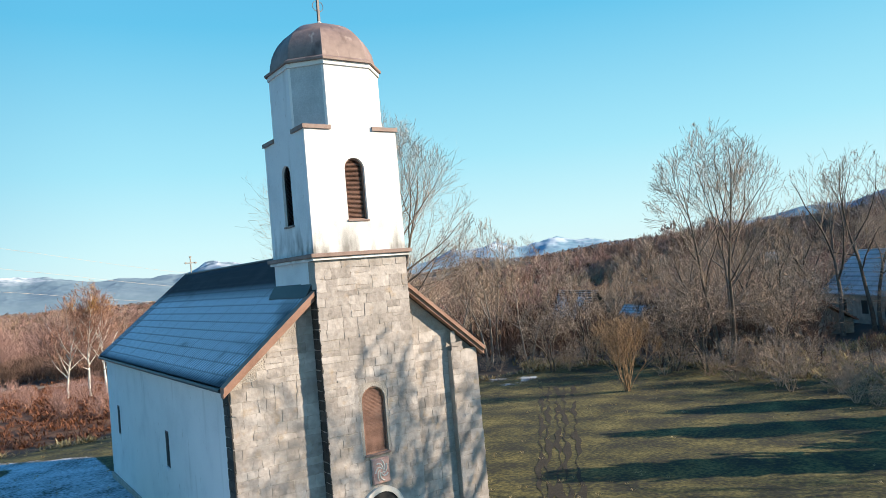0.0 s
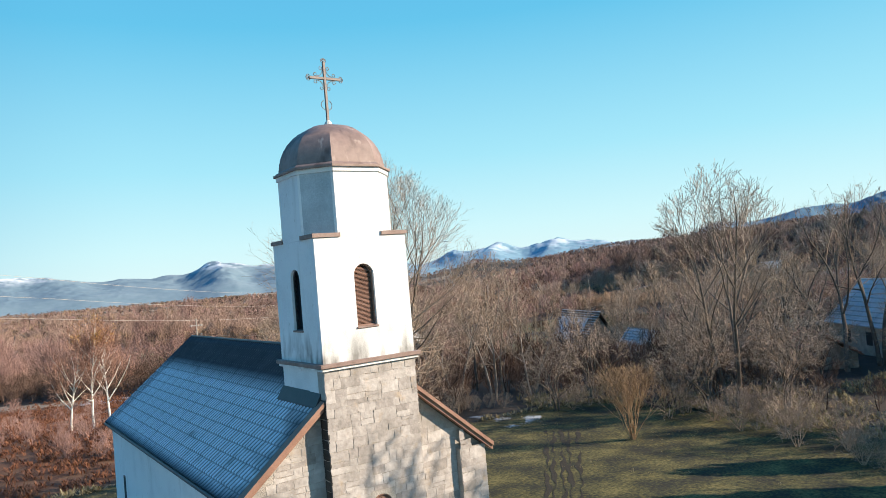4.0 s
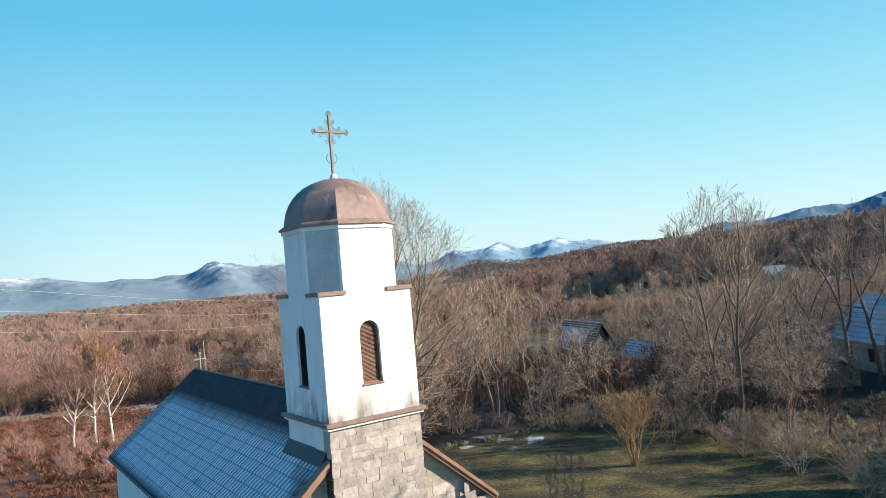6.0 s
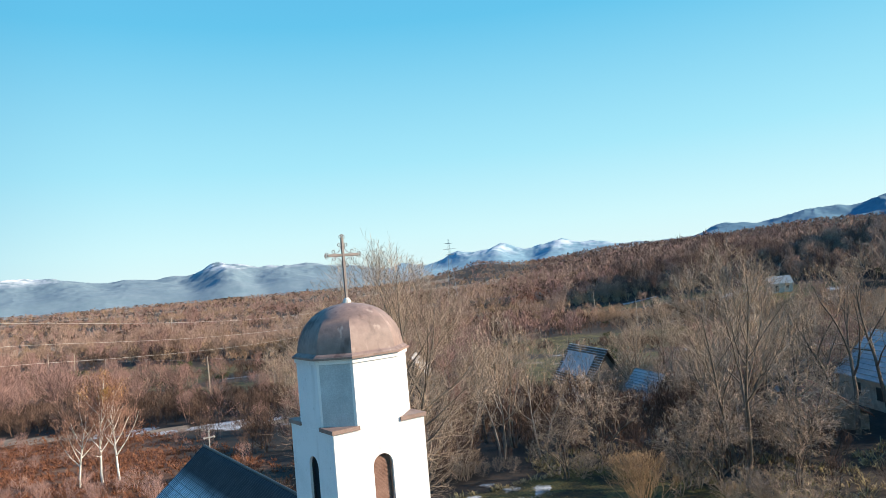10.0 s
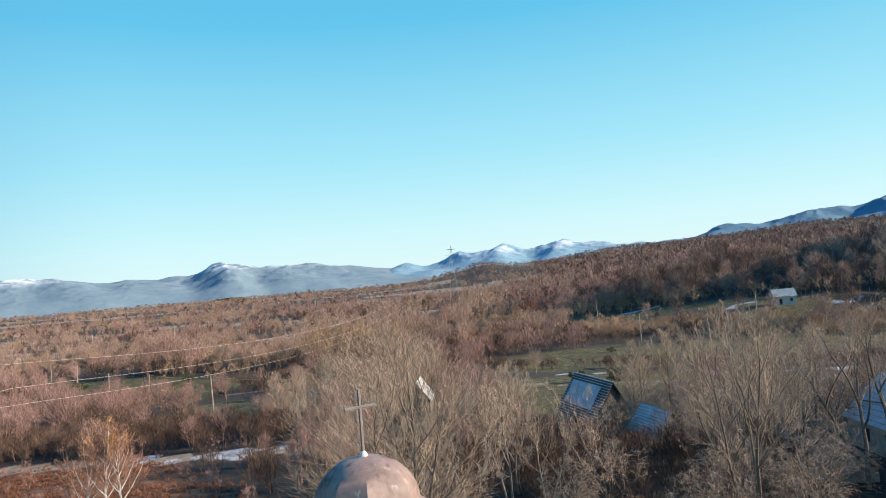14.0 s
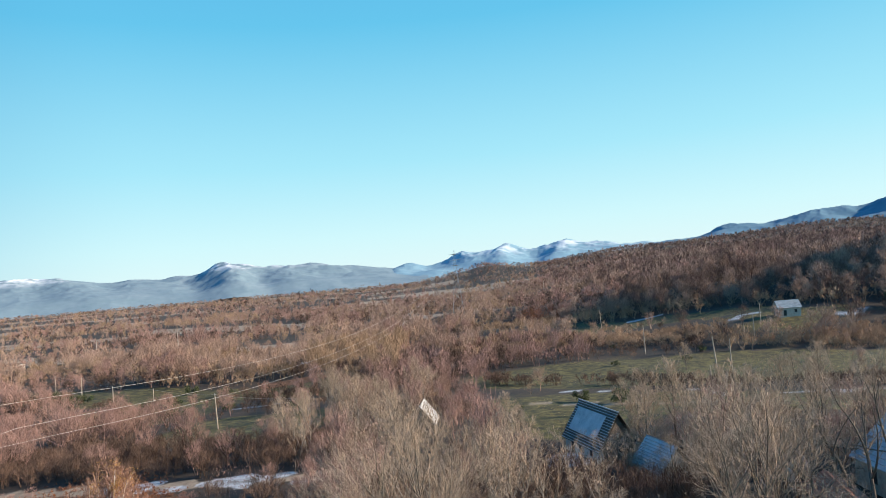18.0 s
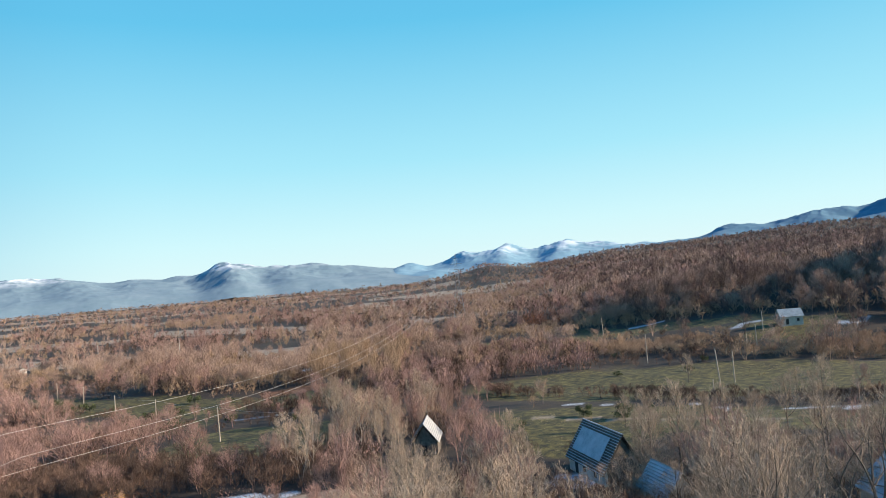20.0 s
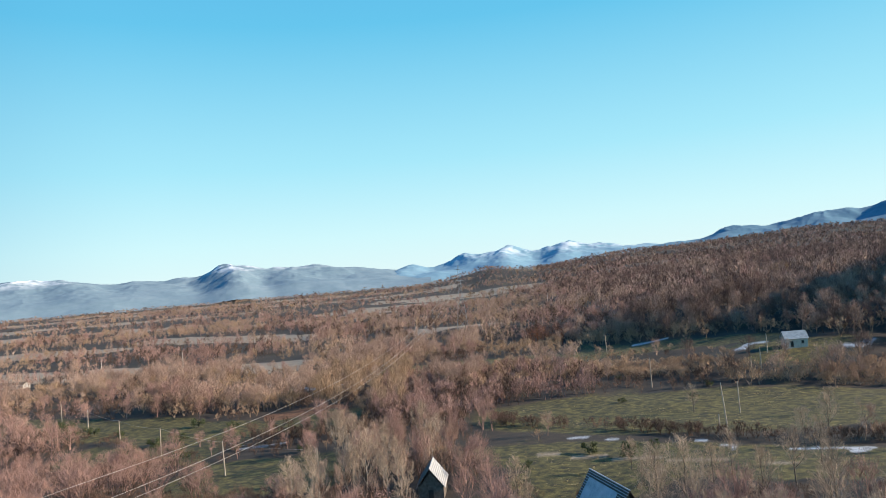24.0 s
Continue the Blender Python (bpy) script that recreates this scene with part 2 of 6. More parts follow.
def tube(bm, pts, radii, sides=6):
    rings = []
    for i, p in enumerate(pts):
        p = Vector(p)
        d = (Vector(pts[min(i + 1, len(pts) - 1)]) - Vector(pts[max(i - 1, 0)])).normalized()
        a = d.orthogonal().normalized()
        b = d.cross(a)
        rings.append([bm.verts.new(p + radii[i] * (math.cos(k * math.tau / sides) * a + math.sin(k * math.tau / sides) * b)) for k in range(sides)])
    for r0, r1 in zip(rings, rings[1:]):
        off = min(range(sides), key=lambda o: (r0[0].co - r1[o].co).length)
        for k in range(sides):
            bm.faces.new((r0[k], r0[(k + 1) % sides], r1[(k + 1 + off) % sides], r1[(k + off) % sides]))
    bm.faces.new(rings[0][::-1])
    bm.faces.new(rings[-1])
    return bm


def mesh_of(name, verts, faces, mat, smooth=False):
    """A mesh from numpy arrays: verts (n, 3), faces (m, 3 or 4)."""
    me = bpy.data.meshes.new(name)
    k = faces.shape[1]
    me.vertices.add(len(verts))
    me.vertices.foreach_set("co", np.ascontiguousarray(verts, np.float32).ravel())
    me.loops.add(faces.size)
    me.loops.foreach_set("vertex_index", np.ascontiguousarray(faces, np.int32).ravel())
    me.polygons.add(len(faces))
    me.polygons.foreach_set("loop_start", np.arange(0, faces.size, k, dtype=np.int32))
    me.polygons.foreach_set("loop_total", np.full(len(faces), k, np.int32))
    if smooth:
        me.polygons.foreach_set("use_smooth", np.ones(len(faces), bool))
    me.materials.append(mat)
    me.update()
    return me


# ------------------------------------------------------------ the lie of the land
# u: metres away from the churchyard's front along the valley; v: metres to the valley's hill side
CX, CY, FX, FY = -9.4, -17.2, 0.565, 0.825


def to_uv(x, y):
    return (x - CX) * FX + (y - CY) * FY, (x - CX) * FY - (y - CY) * FX


def to_xy(u, v):
    return CX + u * FX + v * FY, CY + u * FY - v * FX


def value_noise(x, y, seed=0):
    xi, yi = np.floor(x).astype(np.int64), np.floor(y).astype(np.int64)
    fx, fy = x - xi, y - yi
    fx, fy = fx * fx * (3 - 2 * fx), fy * fy * (3 - 2 * fy)

    def h(a, b):
        n = (a * 374761393 + b * 668265263 + seed * 974634777) & 0x7FFFFFFF
        n = ((n ^ (n >> 13)) * 1274126177) & 0x7FFFFFFF
        return ((n ^ (n >> 16)) & 0xFFFF) / 65535.0
    return (h(xi, yi) * (1 - fx) + h(xi + 1, yi) * fx) * (1 - fy) + (h(xi, yi + 1) * (1 - fx) + h(xi + 1, yi + 1) * fx) * fy


def fractal(x, y, seed=0, octaves=4):
    return sum(value_noise(x * 2 ** o, y * 2 ** o, seed + o) * 0.5 ** o for o in range(octaves)) / sum(0.5 ** o for o in range(octaves))


def step(a, b, x):
    s = np.clip((x - a) / (b - a), 0, 1)
    return s * s * (3 - 2 * s)


def land(x, y):
    x, y = np.asarray(x, float), np.asarray(y, float)
    u, v = to_uv(x, y)
    h = -0.5 * step(24, 48, u) - 3.2 * step(54, 108, u) * (1 - 0.9 * step(22, 38, v) * (1 - step(90, 150, u))) - 3.2 * step(120, 215, u) - 5 * step(230, 700, u) - 8 * step(700, 3000, u)
    h = h + 0.2 * step(30, 10, np.hypot(x, y - 9)) - 1.2 * step(30, 120, -v + 0.2 * u)
    w = v - 0.10 * u
    hill = 25 * step(235, 850, u + 0.5 * w) * step(20, 330, w + 0.03 * u) + 7.5 * step(205, 262, u) * step(55, 130, v)
    h = h + hill + 64 * step(1150, 2500, u) * step(160, 950, w) * (0.62 + 0.7 * fractal(u / 620, v / 420, 93, 3))
    # the wooded scarp behind the lonely house, flat-topped
    sc = (u - 320) * 0.55 + (v - 108) * 0.83
    h = h + 6 * step(2, 26, sc) * (1 - step(80, 330, sc)) * step(220, 262, u) * step(700, 480, u)
    # unseen steep flank, added out of view on the sunny side to cast shade
    crest_v, crest_h = 0.80 * u + 60, (34 + 30 * step(235, 300, u) - 26 * step(360, 800, u)) * (0.78 + 0.44 * fractal(u / 45, u * 0 + 3, 91, 3)) * step(120, 185, u) * step(3800, 2500, u)
    h = h + crest_h * step(0.70 * u + 5, crest_v, v)
    h = h + hill * 0.36 * (fractal(x / 210, y / 210, 5) - 0.5) * 2
    # small wooded knoll far down the valley
    h = h + 46 * np.exp(-((u - 2300) / 420) ** 2 - ((v - 120) / 190) ** 2) + 26 * np.exp(-((u - 2500) / 420) ** 2 - ((v - 560) / 260) ** 2)
    h = h + (fractal(x / 23, y / 23, 9) - 0.5) * (0.5 * step(28, 60, u) + 1.6 * step(100, 260, u))
    h = h + (fractal(x / 3.1, y / 3.1, 11, 3) - 0.5) * 0.10
    return h


def ell(u, v, cu, cv, ru, rv, turn=0.0):
    """1 inside an ellipse, 0 outside, with a soft edge."""
    c, s = math.cos(radians(turn)), math.sin(radians(turn))
    a, b = (u - cu) * c + (v - cv) * s, -(u - cu) * s + (v - cv) * c
    return 1 - step(0.85, 1.1, np.hypot(a / ru, b / rv))


ROAD_A, ROAD_B = (-6.0, 116.5), (66.0, 53.0)


def road_distance(x, y):
    dx, dy = ROAD_B[0] - ROAD_A[0], ROAD_B[1] - ROAD_A[1]
    k = np.clip(((x - ROAD_A[0]) * dx + (y - ROAD_A[1]) * dy) / (dx * dx + dy * dy), -0.5, 1)
    return np.hypot(x - ROAD_A[0] - k * dx, y - ROAD_A[1] - k * dy)


def strip(u, v, v0, u0, v1, u1, half):
    """1 inside a field strip that runs from (u0, v0) to (u1, v1), 0 outside, with soft edges."""
    k = np.clip((v - v0) / (v1 - v0), 0, 1)
    return step(half + 4, half - 4, np.abs(u - u0 - (u1 - u0) * k)) * step(-5, 5, np.minimum(v - v0, v1 - v))


def clearings(x, y):
    """The lawn, the meadows and strips nearby, and the fields far off, 0 to 1 each."""
    u, v = to_uv(x, y)
    wob = fractal(x / 7, y / 7, 21) - 0.5
    sway = fractal(x / 55, y / 55, 25) - 0.5
    edge = np.minimum(np.minimum(33 - x + 6 * wob, 29.5 - y - 0.25 * np.maximum(x - 8, 0) + 5 * wob), 33.5 + 0.62 * y - 1.13 * x + 22 + 5 * wob)
    lawn = step(-0.6, 0.6, edge)
    near = np.maximum.reduce([
        ell(u + 9 * wob, v, 190, 64, 33, 64, 14), ell(u + 6 * wob, v, 136, 42, 17, 50, 28), ell(u, v, 128, 22, 14, 15, 10), ell(u + 5 * wob, v, 313, 89, 8, 62, 57), ell(u + 5 * wob, v, 258, 120, 8, 24, 30),
        strip(u + 9 * wob, v, -172, 262, -62, 216, 17), strip(u + 7 * wob, v, -112, 200, -66, 187, 12), strip(u + 7 * wob, v, -66, 160, -26, 155, 17), strip(u + 7 * wob, v, -64, 232, -30, 222, 17),
        strip(u + 7 * wob, v, -36, 332, 66, 322, 15), strip(u + 7 * wob, v, 60, 322, 132, 274, 9), ell(u + 5 * wob, v, 245, 114, 8, 17, -8)])
    q = sway * (14 + 0.3 * np.maximum(u - 600, 0))
    far = np.maximum.reduce([
        strip(u + q, v, -340, 486, -180, 430, 34), strip(u + q, v, -190, 432, -82, 398, 32), strip(u + q, v, -350, 800, -125, 640, 42), ell(u + q, v, 560, 10, 30, 50, 0),
        ell(u + q, v, 700, -420, 40, 120, 8), ell(u + q, v, 930, -180, 45, 120, 4), ell(u + q, v, 1080, -560, 60, 200, 6), ell(u + q, v, 1130, -90, 110, 130, 0), ell(u + q, v, 1450, 10, 150, 190, 0),
        ell(u + q, v, 1500, -800, 80, 420, 5), ell(u + q, v, 1900, -250, 110, 330, 0), ell(u + q, v, 2150, -1150, 130, 300, 0), ell(u + q, v, 2700, -900, 180, 700, 0), ell(u + q, v, 2600, -150, 140, 300, 0), ell(u + q, v, 3600, -1500, 250, 900, 0)])
    return lawn, near, far


def zones(x, y):
    """Grass, bracken, frost and bare earth, 0 to 1 each; the rest is leaf litter."""
    u, v = to_uv(x, y)
    wob = (fractal(x / 7, y / 7, 21) - 0.5)
    lawn, near, far = clearings(x, y)
    grass = np.maximum.reduce([lawn, near, 0.42 * step(118, 150, u) * step(0.55, 0.68, fractal(x / 14, y / 14, 23))])
    bracken = step(-1, 3, y - 31.5 + 6 * wob) * step(18, 10, x + 8 * wob) * step(118, 108, y + 8 * wob) * step(-80, -60, x)
    bracken = np.maximum(bracken, 0.9 * ell(u, v, 245, -54, 7, 15, -22))
    shade = step(-3.4, -3.9, x) * step(26, 23, y + 0.9 * (x + 4) + 3 * wob) * step(-34, -14, x + 0.4 * y)
    verge = step(4.2, 2.6, road_distance(x, y) + 2 * wob) * step(0.36, 0.5, fractal(x / 9, y / 5, 33)) * step(-60, -50, v) * step(-18, -28, v)
    frost = np.maximum.reduce([shade * step(0.30, 0.5, fractal(x / 4, y / 4, 35)), 0.62 * ell(u + 3 * wob, v, 53, 3.2, 2.0, 4.4, 4) * step(0.40, 0.60, fractal(x / 1.3, y / 1.3, 38)), verge,
        0.9 * ell(u, v, 103, 15.5, 5, 3.5, 20), 0.62 * ell(u + 9 * wob, v, 149, 50, 3, 40, 35) * step(0.55, 0.64, fractal(x / 8, y / 8, 36)),
        0.7 * ell(u + 8 * wob, v, 330, 90, 6, 9, 0), 0.6 * ell(u + 8 * wob, v, 263, 106, 4, 9, 0) * step(0.45, 0.6, fractal(x / 6, y / 6, 39)), 0.6 * ell(u + 9 * wob, v, 246, 132, 5, 16, 0) * step(0.50, 0.65, fractal(x / 12, y / 12, 37)), 0.6 * ell(u + 9 * wob, v, 300, -60, 9, 13, 0), 0.55 * ell(u + 5 * wob, v, 193, -52, 3, 10, 0)])
    earth = np.maximum.reduce([step(2.6, 2.0, road_distance(x, y) + 0.6 * wob), 0.6 * ell(u, v, 140, 34, 1.8, 30, 33), far * 0.85, near * 0.20])
    grass = np.maximum(grass * (1 - 0.5 * far), 0.3 * far)
    return grass, bracken, frost, earth


GROUND = material("ground_cover", [(0.008, 0.006, 0.005), (0.024, 0.017, 0.012), (0.062, 0.042, 0.028)], 0.35, rough=0.95, bump=0.8, bump_scale=3.0, fine=0.55)


def cover(m):
    t = m.node_tree
    b = t.nodes["Principled BSDF"]
    geo = next(n for n in t.nodes if n.type == "NEW_GEOMETRY")
    at = t.nodes.new("ShaderNodeAttribute")
    at.attribute_name = "zone"
    sep = t.nodes.new("ShaderNodeSeparateColor")
    t.links.new(at.outputs["Color"], sep.inputs[0])
    now = b.inputs["Base Color"].links[0].from_socket

    def ramp(fac, *stops):
        r = t.nodes.new("ShaderNodeValToRGB")
        while len(r.color_ramp.elements) < len(stops):
            r.color_ramp.elements.new(0.5)
        for e, (p, c) in zip(r.color_ramp.elements, stops):
            e.position, e.color = p, (*c, 1)
        t.links.new(fac, r.inputs[0])
        return r.outputs[0]
    rag = calc(t, "SUBTRACT", noise_of(t, geo, 2.2, detail=8), 0.5)
    raw = noise_of(t, geo, 0.55, (1, 1, 1), 8)
    fine = noise_of(t, geo, 7.0, (1, 1, 1), 6)
    both = t.nodes.new("ShaderNodeMix")
    both.inputs[0].default_value = 0.5
    t.links.new(raw, both.inputs[2])
    t.links.new(fine, both.inputs[3])
    colours = (
        (sep.outputs[0], ramp(both.outputs[0], (0.38, (0.009, 0.009, 0.003)), (0.46, (0.028, 0.026, 0.006)), (0.54, (0.080, 0.069, 0.015)), (0.65, (0.17, 0.138, 0.042)))),
        (sep.outputs[1], ramp(both.outputs[0], (0.32, (0.035, 0.016, 0.009)), (0.5, (0.13, 0.055, 0.025)), (0.68, (0.25, 0.13, 0.06)))),
        (at.outputs["Alpha"], ramp(both.outputs[0], (0.35, (0.13, 0.10, 0.075)), (0.65, (0.34, 0.275, 0.20)))),
        (sep.outputs[2], ramp(both.outputs[0], (0.36, (0.08, 0.075, 0.06)), (0.47, (0.30, 0.33, 0.36)), (0.62, (0.56, 0.60, 0.64)))))
    for amount, colour in colours:
        mix = t.nodes.new("ShaderNodeMix")
        mix.data_type = "RGBA"
        s = t.nodes.new("ShaderNodeMath")
        s.operation = "ADD"
        t.links.new(amount, s.inputs[0])
        t.links.new(rag, s.inputs[1])
        t.links.new(calc(t, "MULTIPLY", ranged(t, s.outputs[0], 0.35, 0.65), 1.0), mix.inputs[0])
        t.links.new(now, mix.inputs[6])
        t.links.new(colour, mix.inputs[7])
        now = mix.outputs[2]
    t.links.new(now, b.inputs["Base Color"])


cover(GROUND)
ring = np.concatenate([[0.0], np.geomspace(2.5, 4900, 300)])
ang = np.concatenate([np.linspace(-44, 44, 340), np.linspace(44, 316, 60)[1:]])
ang = np.radians(np.concatenate([ang[:-1]]))
uu, vv = ring[:, None] * np.cos(ang)[None], ring[:, None] * np.sin(ang)[None]
gx, gy = to_xy(uu, vv)
gz = land(gx, gy)
na = len(ang)
i0 = (np.arange(len(ring) - 1)[:, None] * na + np.arange(na)[None]).ravel()
i1 = (np.arange(len(ring) - 1)[:, None] * na + (np.arange(na)[None] + 1) % na).ravel()
me = mesh_of("ground", np.c_[gx.ravel(), gy.ravel(), gz.ravel()], np.c_[i0, i1, i1 + na, i0 + na], GROUND, True)
zr, zg, zb, za = zones(gx.ravel(), gy.ravel())
attr = me.color_attributes.new("zone", "FLOAT_COLOR", "POINT")
attr.data.foreach_set("color", np.c_[zr, zg, zb, za].astype(np.float32).ravel())
tagged(new("ground", me), "winter valley floor of grass, rusty bracken, leaf litter and frost", "ground", kind="structure")

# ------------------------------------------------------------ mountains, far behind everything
# the blue of distance haze is mixed into these slope colours
MOUNTAIN = material("hazed_mountain_slope", [(0.125, 0.20, 0.25), (0.16, 0.24, 0.29), (0.21, 0.285, 0.33)], 0.006, rough=1.0, bump=0.0, bump_scale=0.03, spread=0.4)
SNOWY = material("hazed_snowy_mountain", [(0.13, 0.27, 0.36), (0.17, 0.31, 0.40), (0.22, 0.36, 0.44)], 0.006, rough=1.0, bump=0.0, bump_scale=0.03, spread=0.4)


def snow_over(lo, hi):
    def f(t, g):
        z = height_of(t, g)
        return calc(t, "MULTIPLY", ranged(t, z, lo, hi), ranged(t, noise_of(t, g, 0.012, (1, 1, 2)), 0.42, 0.58))
    return f


def mountain_chain(name, mat, label, distance, peaks, base, a0, a1, rough=0.30, depth=1100.0, seed=1):
    """peaks: (bearing in degrees right of the valley's line, height over base, half-width in degrees)."""
    bear = np.linspace(a0, a1, int((a1 - a0) * 16))
    B, D = np.meshgrid(bear, np.linspace(distance - depth, distance + 260, 64))
    across = np.radians(B) * distance
    ridged = 1 - np.abs(2 * fractal(across / 300 + 20, D / 300, seed + 7, 5) - 1)
    H = np.zeros_like(B)
    rp = random.Random(seed)
    for b, h, w in peaks:
        dd = distance - rp.uniform(0, 0.10) * depth
        for db, dh, dw, back in ((0, 1.0, 1.0, 0), (rp.uniform(-0.7, 0.7) * w, 0.62, 0.9, 0.32), (rp.uniform(-1, 1) * w, 0.34, 1.1, 0.60)):
            r = np.hypot((B - b - db) / (1.75 * w * dw), (D - dd + back * depth) / (depth * 0.42))
            H = H + (h * dh * np.exp(-r ** 1.6)) ** 4
    H = H ** 0.25
    H = H * (1 + rough * (ridged - 0.62)) + base + 5
    H = H - 40 * step(0.25, 0.0, (D - distance + depth) / depth)
    x, y = to_xy(D * np.cos(np.radians(B)), D * np.sin(np.radians(B)))
    rows, n = B.shape
    i = (np.arange(rows - 1)[:, None] * n + np.arange(n - 1)[None]).ravel()
    me = mesh_of(name, np.c_[x.ravel(), y.ravel(), H.ravel()], np.c_[i, i + 1, i + n + 1, i + n], mat, True)
    return tagged(new(name, me), label, "mountain", kind="structure")


overlay(MOUNTAIN, (0.62, 0.67, 0.72), snow_over(126, 182))
overlay(SNOWY, (0.48, 0.57, 0.64), snow_over(88, 150))
mountain_chain("mountain_west", MOUNTAIN, "long mountain, blue-grey with painted haze, with traces of snow on its summit", 4650,
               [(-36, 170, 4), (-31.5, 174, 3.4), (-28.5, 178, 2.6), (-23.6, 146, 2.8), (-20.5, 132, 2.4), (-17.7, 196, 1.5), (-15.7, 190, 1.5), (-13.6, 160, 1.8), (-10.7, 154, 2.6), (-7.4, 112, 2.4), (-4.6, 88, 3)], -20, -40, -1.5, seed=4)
mountain_chain("mountain_snowy", SNOWY, "distant jagged range covered with snow and tinted with painted haze", 4800,
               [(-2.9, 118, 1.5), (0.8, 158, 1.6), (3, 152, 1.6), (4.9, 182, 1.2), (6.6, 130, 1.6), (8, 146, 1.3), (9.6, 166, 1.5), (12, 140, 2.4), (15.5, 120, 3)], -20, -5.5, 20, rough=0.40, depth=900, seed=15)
# haze blue again painted into the base colour, darker here
EASTERN = material("hazed_eastern_ridge", [(0.055, 0.155, 0.23), (0.08, 0.19, 0.27), (0.115, 0.23, 0.31)], 0.006, rough=1.0, bump=0.0, bump_scale=0.03, spread=0.4)
mountain_chain("mountain_east", EASTERN, "forested mountain ridge tinted dark blue with painted haze", 4500,
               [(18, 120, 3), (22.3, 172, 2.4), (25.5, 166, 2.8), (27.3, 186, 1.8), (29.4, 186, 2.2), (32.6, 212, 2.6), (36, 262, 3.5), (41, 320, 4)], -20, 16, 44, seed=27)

# ------------------------------------------------------------ the church
church = empty("church", "small stone and white-plastered village church with a bell tower", "church")
HW, BACK, EAVE, RIDGE = 3.76, 17.4, 5.30, 8.72     # half-width, length, wall top, ridge
SLOPE = (RIDGE - 5.42) / 3.97
TW = 1.42                                         # half the tower's width
T0, T1 = 0.0, 2.84                                # tower from front to back

# nave walls, thick, in three pieces
bm = boxed(-HW, -HW + 0.55, 0.62, BACK, -0.6, EAVE)
nave_w = part("nave_wall", bm, PLASTER, church, "white plastered side wall with grey streaks")
part("nave_wall", boxed(HW - 0.55, HW, 0.62, BACK, -0.6, EAVE), PLASTER, church)
bm = bmesh.new()
prism(bm, [(-HW + 0.55, BACK, -0.6), (HW - 0.55, BACK, -0.6), (HW - 0.55, BACK, EAVE), (HW - 0.7, BACK, EAVE + 0.2), (0, BACK, RIDGE - 0.2), (-HW + 0.7, BACK, EAVE + 0.2), (-HW + 0.55, BACK, EAVE)], (0, -0.5, 0))
part("back_gable", bm, PLASTER, church)
bm = bmesh.new()
box(bm, -HW - 0.07, -HW, 0.66, BACK + 0.06, -0.6, 0.34, 0.02)
part("plinth", bm, MORTAR, church, "weathered grey plinth")
# eave moulding under the roof's edge
part("eave_moulding", boxed(-HW - 0.06, -HW, 0.70, BACK, EAVE - 0.14, EAVE + 0.03, bevel=0.015), PLASTER, church)


def slit_window(y):
    w = part("side_window", boxed(-HW - 0.012, -HW + 0.10, y - 0.19, y + 0.19, 2.27, 3.43), DARKTRIM, church, "narrow dark slit window")
    part("pane", boxed(-HW - 0.020, -HW - 0.012, y - 0.15, y + 0.15, 2.33, 3.38), DARK, w)
    part("sill", boxed(-HW - 0.06, -HW - 0.006, y - 0.23, y + 0.23, 2.20, 2.268, bevel=0.01), PLASTER, w)


for y in (7.25, 15.28):
    slit_window(y)

# stone front: the wall's core, with the gable line, the tower's shaft before it, and corner piers
FR = 0.42                                        # the front wall stands back behind the shaft by this much


def roof_z(x):
    return RIDGE - 0.16 - SLOPE * abs(x)


bm = bmesh.new()
prism(bm, [(-HW - 0.02, FR, -0.6), (HW + 0.02, FR, -0.6), (HW + 0.02, FR, roof_z(HW) - 0.02), (TW, FR, roof_z(TW) - 0.02), (-TW, FR, roof_z(TW) - 0.02), (-HW - 0.02, FR, roof_z(HW) - 0.02)], (0, 0.56, 0))
facade = part("facade_wall", bm, MORTAR, church, "front wall of rough coursed limestone")
# return strip coloured dark to stand for its shade
part("side_return", boxed(-HW - 0.035, -HW - 0.02, FR + 0.01, 0.64, -0.6, roof_z(HW) - 0.1), SHADESTONE, church)
part("tower_core", boxed(-TW + 0.02, TW - 0.02, FR + 0.56, T1, 5.0, 8.44), PLASTER, church, "white plastered tower base above the roof")
part("tower_core", boxed(-TW, TW, FR, FR + 0.56, roof_z(TW) - 0.3, 8.44), PLASTER, church)
pier = part("corner_pier", boxed(2.86, HW + 0.04, FR - 0.20, FR, -0.6, roof_z(HW)), MORTAR, church, "projecting stone corner pier")

# roof: two slopes of pressed tile sheets, each sheet one piece
SHEET, TILE, WAVE = 1.1, 0.372, 0.22
Y0, Y1 = 0.32, BACK + 0.14
rows_n = 14
slope_len = 3.97 * math.sqrt(1 + SLOPE * SLOPE)


def roof_sheet_mesh(side):
    waves, seg = 5, 6
    vs, fs = [], []
    ny = waves * seg + 1
    ks = []
    for r in range(rows_n):
        ks += [(r / rows_n, 0.030), ((r + 1) / rows_n - 0.004, 0.0)]
    for k, lift in ks:                      # from the eave up
        for i in range(ny):
            w = 0.5 + 0.5 * math.cos(i / seg * math.tau)
            up = lift + 0.030 * w ** 0.8
            x = -3.97 * (1 - k)
            z = 5.42 + (3.97 * k) * SLOPE
            n = 1 / math.sqrt(1 + SLOPE * SLOPE)
            vs.append((side * -1 * (x - up * SLOPE * n) * -1, i / (ny - 1) * SHEET, z + up * n))
    for r in range(len(ks) - 1):
        for i in range(ny - 1):
            a = r * ny + i
            fs.append((a, a + 1, a + ny + 1, a + ny) if side > 0 else (a, a + ny, a + ny + 1, a + 1))
    return mesh_of("roof_sheet", np.array(vs), np.array(fs), ROOF)


